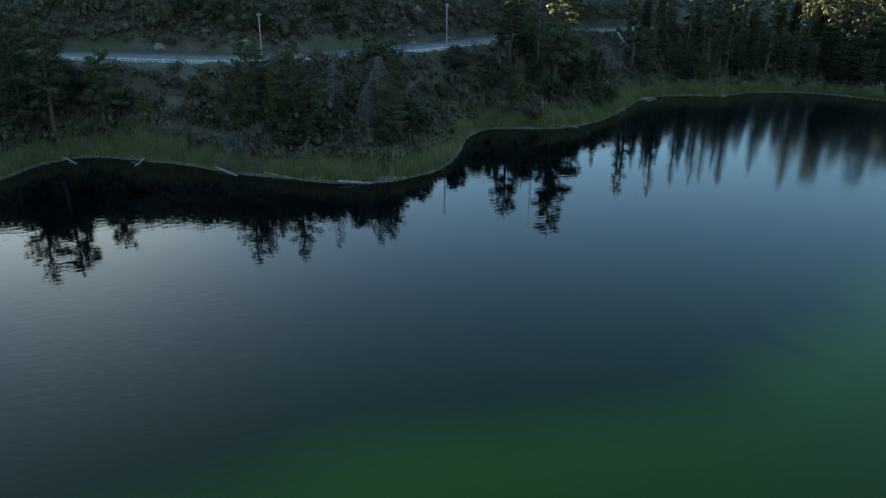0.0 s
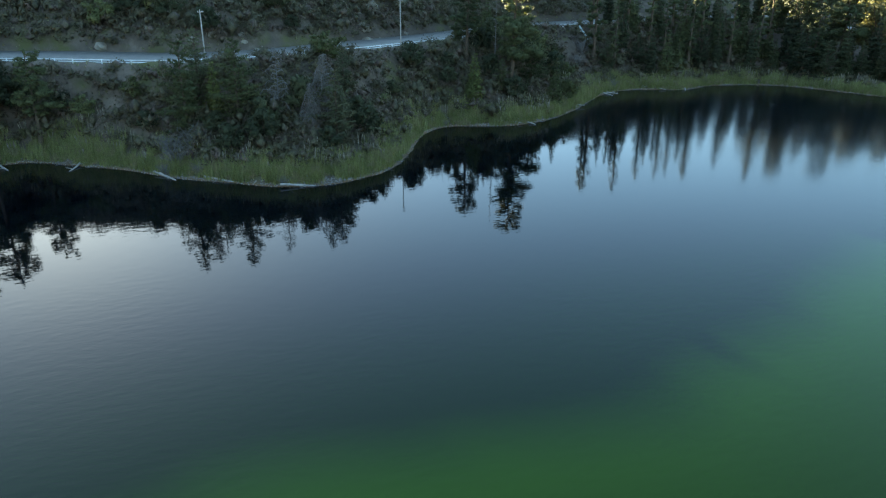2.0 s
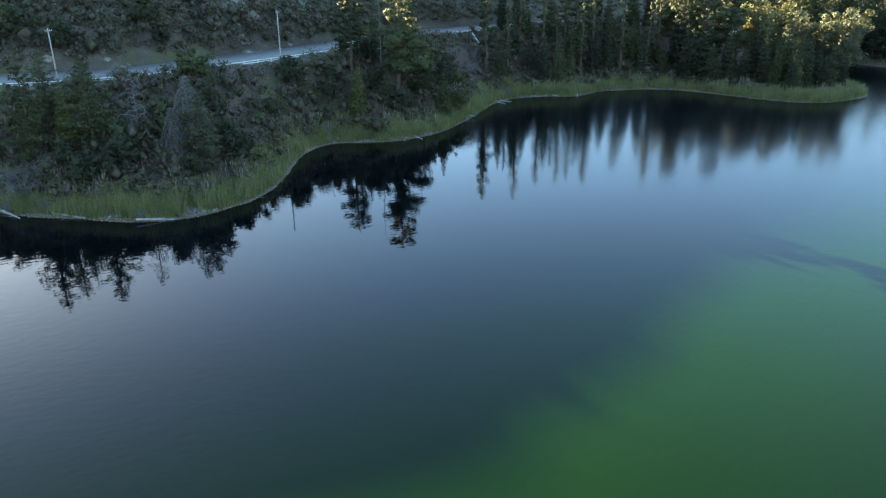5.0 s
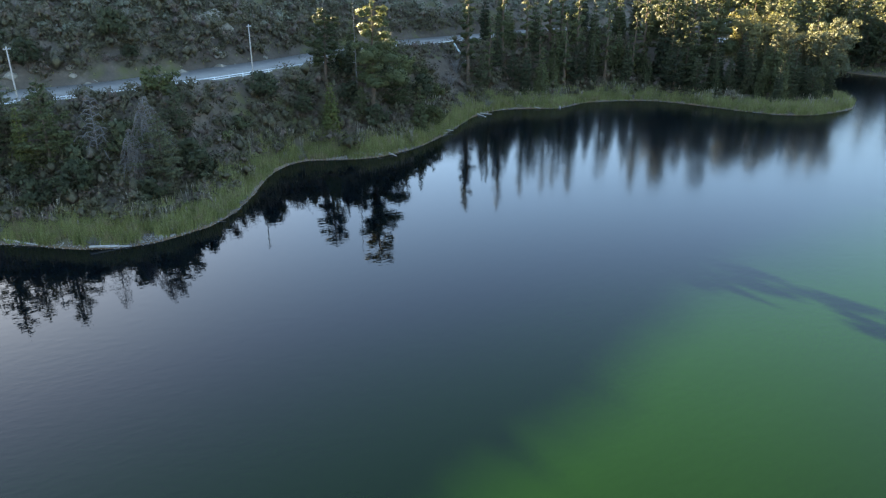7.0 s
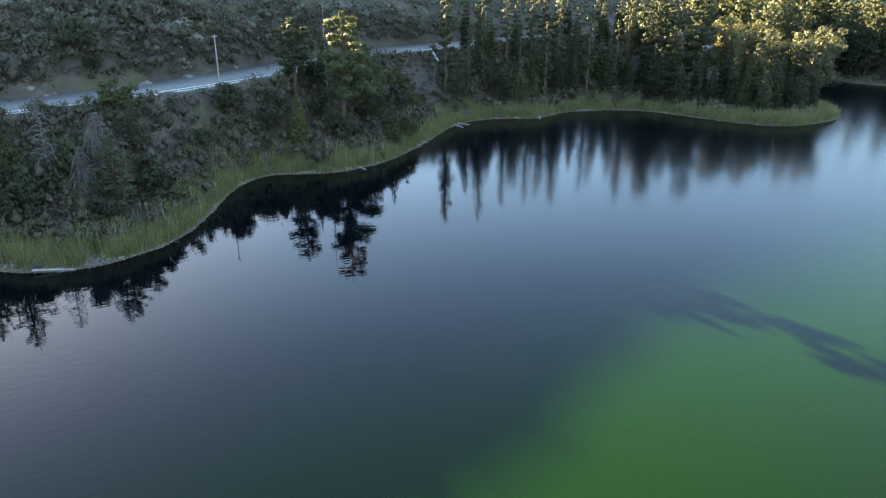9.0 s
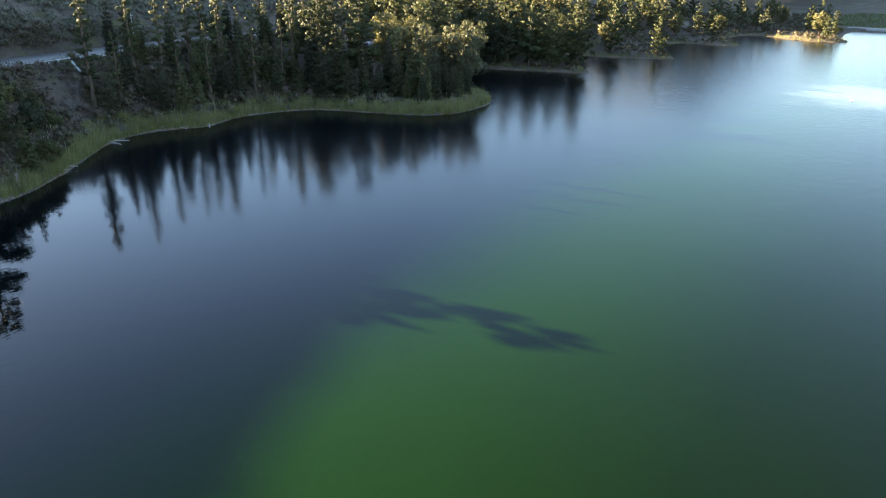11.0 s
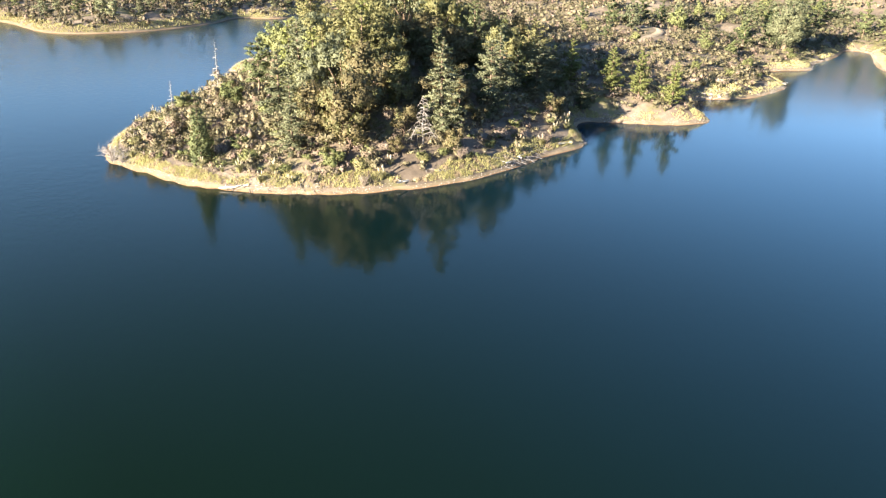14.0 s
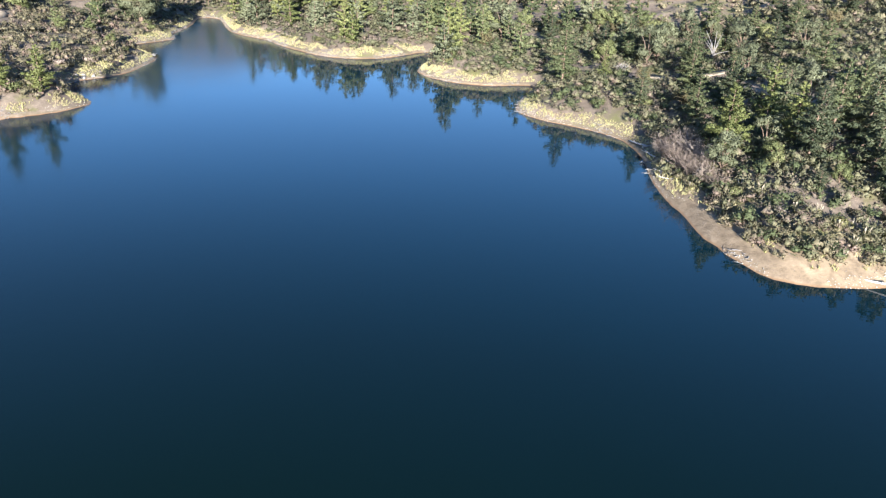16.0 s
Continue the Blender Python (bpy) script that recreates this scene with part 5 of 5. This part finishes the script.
def log(length, r, rng):
    """A bleached trunk with broken stubs, lying down."""
    ob = thing("driftwood_log", "bleached driftwood log lying on the shore", "log", "driftwood")
    pts = np.array([(k * length - length / 2, 0.12 * math.sin(3 * k), 0.02 * math.cos(5 * k)) for k in np.linspace(0, 1, 5)])
    part("stem", tube(pts, [r, r * 0.95, r * 0.85, r * 0.7, r * 0.5], 7), M_DRIFT, ob)
    for _ in range(4):
        b = pts[rng.randint(1, 4)]
        part("stub", tube([b, b + (rng.uniform(-0.2, 0.5), rng.choice((-1, 1)) * rng.uniform(0.4, 1.1), rng.uniform(0.1, 0.5))], [r * 0.35, r * 0.12], 4), M_DRIFT, ob)
    return ob


LOGS = [log(6.0, 0.2, D), log(3.5, 0.13, D), log(2.2, 0.08, D)]
for kind, x, y, turn, s in [(0, -151.2, 107.2, -35, 1.1), (1, -153.6, 100.2, 20, 1.3), (0, -153.4, 83.6, 55, 0.8), (1, -152.4, 82.0, 10, 1.2), (0, -128.0, 40.3, 70, 0.9), (0, -112.6, -29.8, 30, 0.9), (0, -107, -22, 50, 0.8), (1, -99.4, -11, 75, 1.2), (1, -156.5, 95, 70, 1.1), (2, -156, 97, -20, 1.2), (1, -140.2, 65, 40, 1.0), (2, -138, 63, 80, 1.1),
                            (1, -127.6, 45, 15, 1.0), (2, -128.3, 42, 60, 1.3), (0, -128.5, -55, 30, 0.8), (1, -124, -43.5, -20, 1.0), (1, 37.2, 110.3, 150, 1.1), (2, 38.5, 109.3, 20, 1.2),
                            (1, 62, 95.4, 10, 1.0), (1, 84, 94.2, 35, 1.1), (2, 87, 95.2, 70, 1.2), (1, 101, 97, 10, 1.0), (0, 84.2, -47, 60, 0.7), (1, 140, -25, 30, 1.2),
                            (2, 137, -26.4, -40, 1.4), (2, 132, -26.5, 10, 1.5), (1, 122, -27, -15, 1.1), (2, 118, -27, 50, 1.2), (1, 203, 109.5, 40, 1.1)]:
    z = near_height(x, y)
    m = pose(x, y, max(z, 0.02) + 0.2, 0, 4, turn) @ Matrix.Scale(s, 4)
    if LOGS[kind].name in USED:
        copy_thing(LOGS[kind], m)
    else:
        USED.add(LOGS[kind].name)
        LOGS[kind].matrix_basis = m


# ---- road, rail, poles ----
def ribbon(name, label, line, half, lift, mat, category, level=None, fall=0.0):
    """A thin slab of paving along a line."""
    t = np.gradient(line, axis=0)
    t /= np.linalg.norm(t, axis=1)[:, None]
    nrm = np.stack([-t[:, 1], t[:, 0]], 1)
    rows = []
    for o, drop in ((-half, 0.9), (-half, 0.0), (half, 0.0), (half, 0.9)):
        p = line + nrm * o
        z = np.full(len(p), level) if level is not None else height_at(p[:, 0], p[:, 1])
        rows.append(np.c_[p, z + lift - drop + fall * o])
    n = len(line)
    v = np.concatenate(rows)
    f = [(k + c * n, k + (c + 1) * n, k + 1 + (c + 1) * n, k + 1 + c * n) for c in range(3) for k in range(n - 1)]
    ob = new(name, mesh_from(name, v, f, mat))
    return tagged(ob, label, category, kind="structure"), nrm


road, across = ribbon("road", "pale worn service road along the hillside", ROAD_LINE, 6.0, 0.42, M_ROAD, "road", ROAD_Z, 0.06)
for k, line in enumerate(PATH_LINES):
    ribbon("path" if k else "path_east", "pale dirt and gravel path through the scrub", line, 1.7, 0.12, M_PATH, "path")


def box_at(sx, sy, sz, at=(0, 0, 0)):
    x, y, z = sx / 2, sy / 2, sz
    v = np.array([(-x, -y, 0), (x, -y, 0), (x, y, 0), (-x, y, 0), (-x, -y, z), (x, -y, z), (x, y, z), (-x, y, z)], float) + at
    return v, np.array([(0, 2, 1), (0, 3, 2), (4, 5, 6), (4, 6, 7), (0, 1, 5), (0, 5, 4), (1, 2, 6), (1, 6, 5), (2, 3, 7), (2, 7, 6), (3, 0, 4), (3, 4, 7)])


def rail_fence(line, z, label):
    """Timber posts and two rails."""
    ob = thing("guard_rail", label, "guard rail")
    post_mesh = mesh_from("post", *box_at(0.2, 0.2, 1.15, (0, 0, -0.2)), M_WHITE)
    for k in range(len(line)):
        p = new("post", post_mesh)
        p.parent, p.location = ob, (line[k][0], line[k][1], z)
    for h in (0.42, 0.82):
        part("rail", tube([(x, y, z + h) for x, y in line], [0.09] * len(line), 4), M_WHITE, ob)
    return ob


edge = (ROAD_LINE - across * 6.4)[20:]
south = [p for p in edge if -62 < p[1] < 44]
rail_fence(south, ROAD_Z, "white-painted timber rail fence beside the road")
rail_fence([p for p in edge if 66 < p[1] < 112], ROAD_Z, "white-painted rail fence beside the road")


def utility_pole(x, y, h):
    ob = thing("utility_pole", "tall grey timber pole beside the road", "pole", "roadside poles")
    part("post", tube([(0, 0, -0.5), (0, 0, h * 0.5), (0, 0, h)], [0.15, 0.13, 0.1], 8), M_POLE, ob)
    part("crossarm", box_at(1.3, 0.1, 0.12, (0, 0.14, h - 0.5)), M_POLE, ob)
    for s in (-0.55, -0.25, 0.25, 0.55):
        part("insulator", tube([(s, 0.14, h - 0.38), (s, 0.14, h - 0.22)], [0.05, 0.04], 6), M_METAL, ob, "small grey insulator")
    ob.matrix_basis = pose(x, y, near_height(x, y), 0, 0, -60)
    return ob


utility_pole(-150.4, 24.0, 10.2)
utility_pole(-136.6, -19.6, 9.5)
utility_pole(-184, 110, 10.0)
a, b = Vector((-178, 89, near_height(-178, 89) + 1.3)), Vector((-170, 88.6, near_height(-170, 88.6) + 1.3))
drain = thing("drain_pipe", "pale green drain pipe lying down the bank", "pipe")
part("pipe", tube([a, a.lerp(b, 0.5), b], [0.24, 0.24, 0.24], 10), M_PIPE, drain)
for q in (0.15, 0.85):
    c = a.lerp(b, q)
    part("support", box_at(0.4, 0.4, 1.8, (c.x, c.y, c.z - 1.95)), M_WALL, drain, "concrete support block")


def cabin(x, y, turn):
    """A small shed with a pale sheet roof among the pines."""
    ob = thing("cabin", "small cabin with a pale grey pitched roof among pines", "cabin")
    part("wall", box_at(6.4, 4.6, 2.6, (0, 0, -0.6)), M_PLANK, ob, "brown timber walls")
    slope = math.radians(24)
    for s in (-1, 1):
        v, f = box_at(7.2, 3.2, 0.12)
        c, d = math.cos(slope), math.sin(slope)
        w = np.c_[v[:, 0], s * (1.4 + v[:, 1] * c), 2.75 - v[:, 1] * d + v[:, 2]]
        part("roof", (w, f if s > 0 else f[:, ::-1]), M_SHEET, ob, "pale grey sheet roof")
    gable = np.array([(-3.2, -2.3, 2.0), (-3.2, 2.3, 2.0), (-3.2, 0, 3.2), (3.2, -2.3, 2.0), (3.2, 2.3, 2.0), (3.2, 0, 3.2)])
    part("gable", (gable, np.array([(0, 2, 1), (3, 4, 5), (0, 3, 5), (0, 5, 2), (1, 2, 5), (1, 5, 4), (0, 1, 4), (0, 4, 3)])), M_PLANK, ob)
    part("door", box_at(0.08, 0.9, 2.0, (3.24, -0.8, -0.02)), M_METAL, ob, "grey door")
    w = part("window", box_at(0.08, 1.0, 0.9, (3.24, 1.1, 0.9)), M_METAL, ob, "dark window")
    part("sill", box_at(0.16, 1.2, 0.08, (3.26, 1.1, 0.8)), M_PLANK, w)
    ob.matrix_basis = pose(x, y, near_height(x, y) + 0.5, 0, 0, turn)


M_PLANK = plain_material("brown_weathered_planks", (0.08, 0.055, 0.04), (0.17, 0.125, 0.09), 2.5, 0.9, 0.2)
M_SHEET = plain_material("pale_sheet_roofing", (0.3, 0.3, 0.3), (0.44, 0.44, 0.44), 1.5, 0.6, 0.4)
cabin(-166, 186, 25)

# ---- dam, lawn and tower at the far end ----
wall = part("dam_wall", joined([tube([(-70, 545, 0.6), (-38, 549, 0.6), (-8, 554, 0.6)], [1.6, 1.6, 1.6], 4)]), M_WALL, None)
tagged(wall, "long pale concrete crest wall of the dam", "dam", kind="structure")
M_LAWN = leaf_material("mown_lawn", (0.06, 0.1, 0.03), (0.12, 0.17, 0.05), (0.2, 0.24, 0.08), 0.1)
lawn_at = scatter(9000, (-85, 8, 553, 640), F, 0.9, lambda p, d: d > 2)
blades("lawn", "green grassy slope behind the dam", lawn_at, 0.3, 0.6, 6, 0.3, 0.4, M_LAWN, 48)


def intake_tower():
    ob = thing("intake_tower", "pale stepped concrete intake tower on a deck at the shore", "tower")
    part("deck", box_at(9, 6, 0.5, (0, 0, 1.1)), M_WALL, ob, "grey concrete deck")
    for x in (-4, 0, 4):
        for y in (-2.5, 2.5):
            part("pile", tube([(x, y, -4.0), (x, y, 1.1)], [0.3, 0.3], 8), M_WALL, ob)
    part("lower_block", box_at(5.2, 4.4, 3.2, (0.6, 0, 1.6)), M_WALL, ob)
    part("upper_block", box_at(3.6, 3.2, 2.4, (0.9, 0, 4.8)), M_WALL, ob)
    part("roof", box_at(4.2, 3.8, 0.3, (0.9, 0, 7.2)), M_WALL, ob, "flat grey roof slab")
    for x in (-0.8, 2.0):
        w = part("window", box_at(0.9, 0.08, 1.2, (x, -2.24, 2.6)), M_METAL, ob, "dark window")
        part("sill", box_at(1.1, 0.2, 0.1, (x, -2.28, 2.48)), M_WALL, w)
    part("door", box_at(0.95, 0.08, 2.05, (0.6, -1.64, 4.82)), M_METAL, ob, "grey door")
    rails = [tube([(-4.4, -2.9, 2.6), (4.4, -2.9, 2.6)], [0.05, 0.05], 4), tube([(-4.4, -2.9, 2.1), (4.4, -2.9, 2.1)], [0.05, 0.05], 4)]
    part("railing", joined(rails + [tube([(x, -2.9, 1.55), (x, -2.9, 2.6)], [0.05, 0.05], 4) for x in (-4.4, -2.2, 0, 2.2, 4.4)]), M_METAL, ob)
    ob.matrix_basis = pose(-8.5, 468, 0, 0, 0, 10) @ Matrix.Diagonal((0.62, 0.62, 0.62, 1))


intake_tower()


def aerator():
    ob = thing("aerator_float", "small grey float where bubbles rise on the lake", "float")
    a = np.arange(13) / 12 * 2 * math.pi
    part("ring", tube(np.c_[1.3 * np.cos(a), 1.3 * np.sin(a), 0 * a + 0.05], [0.22] * 13, 6), M_METAL, ob)
    part("cap", tube([(0, 0, -0.1), (0, 0, 0.35), (0, 0, 0.5)], [0.5, 0.45, 0.2], 8), M_METAL, ob)
    for s in (0, 1.571, 3.142, 4.712):
        part("arm", tube([(0, 0, 0.1), (1.3 * math.cos(s), 1.3 * math.sin(s), 0.1)], [0.06, 0.06], 4), M_METAL, ob)
    ob.matrix_basis = pose(-27, 257, 0) @ Matrix.Diagonal((0.5, 0.5, 0.5, 1))


aerator()
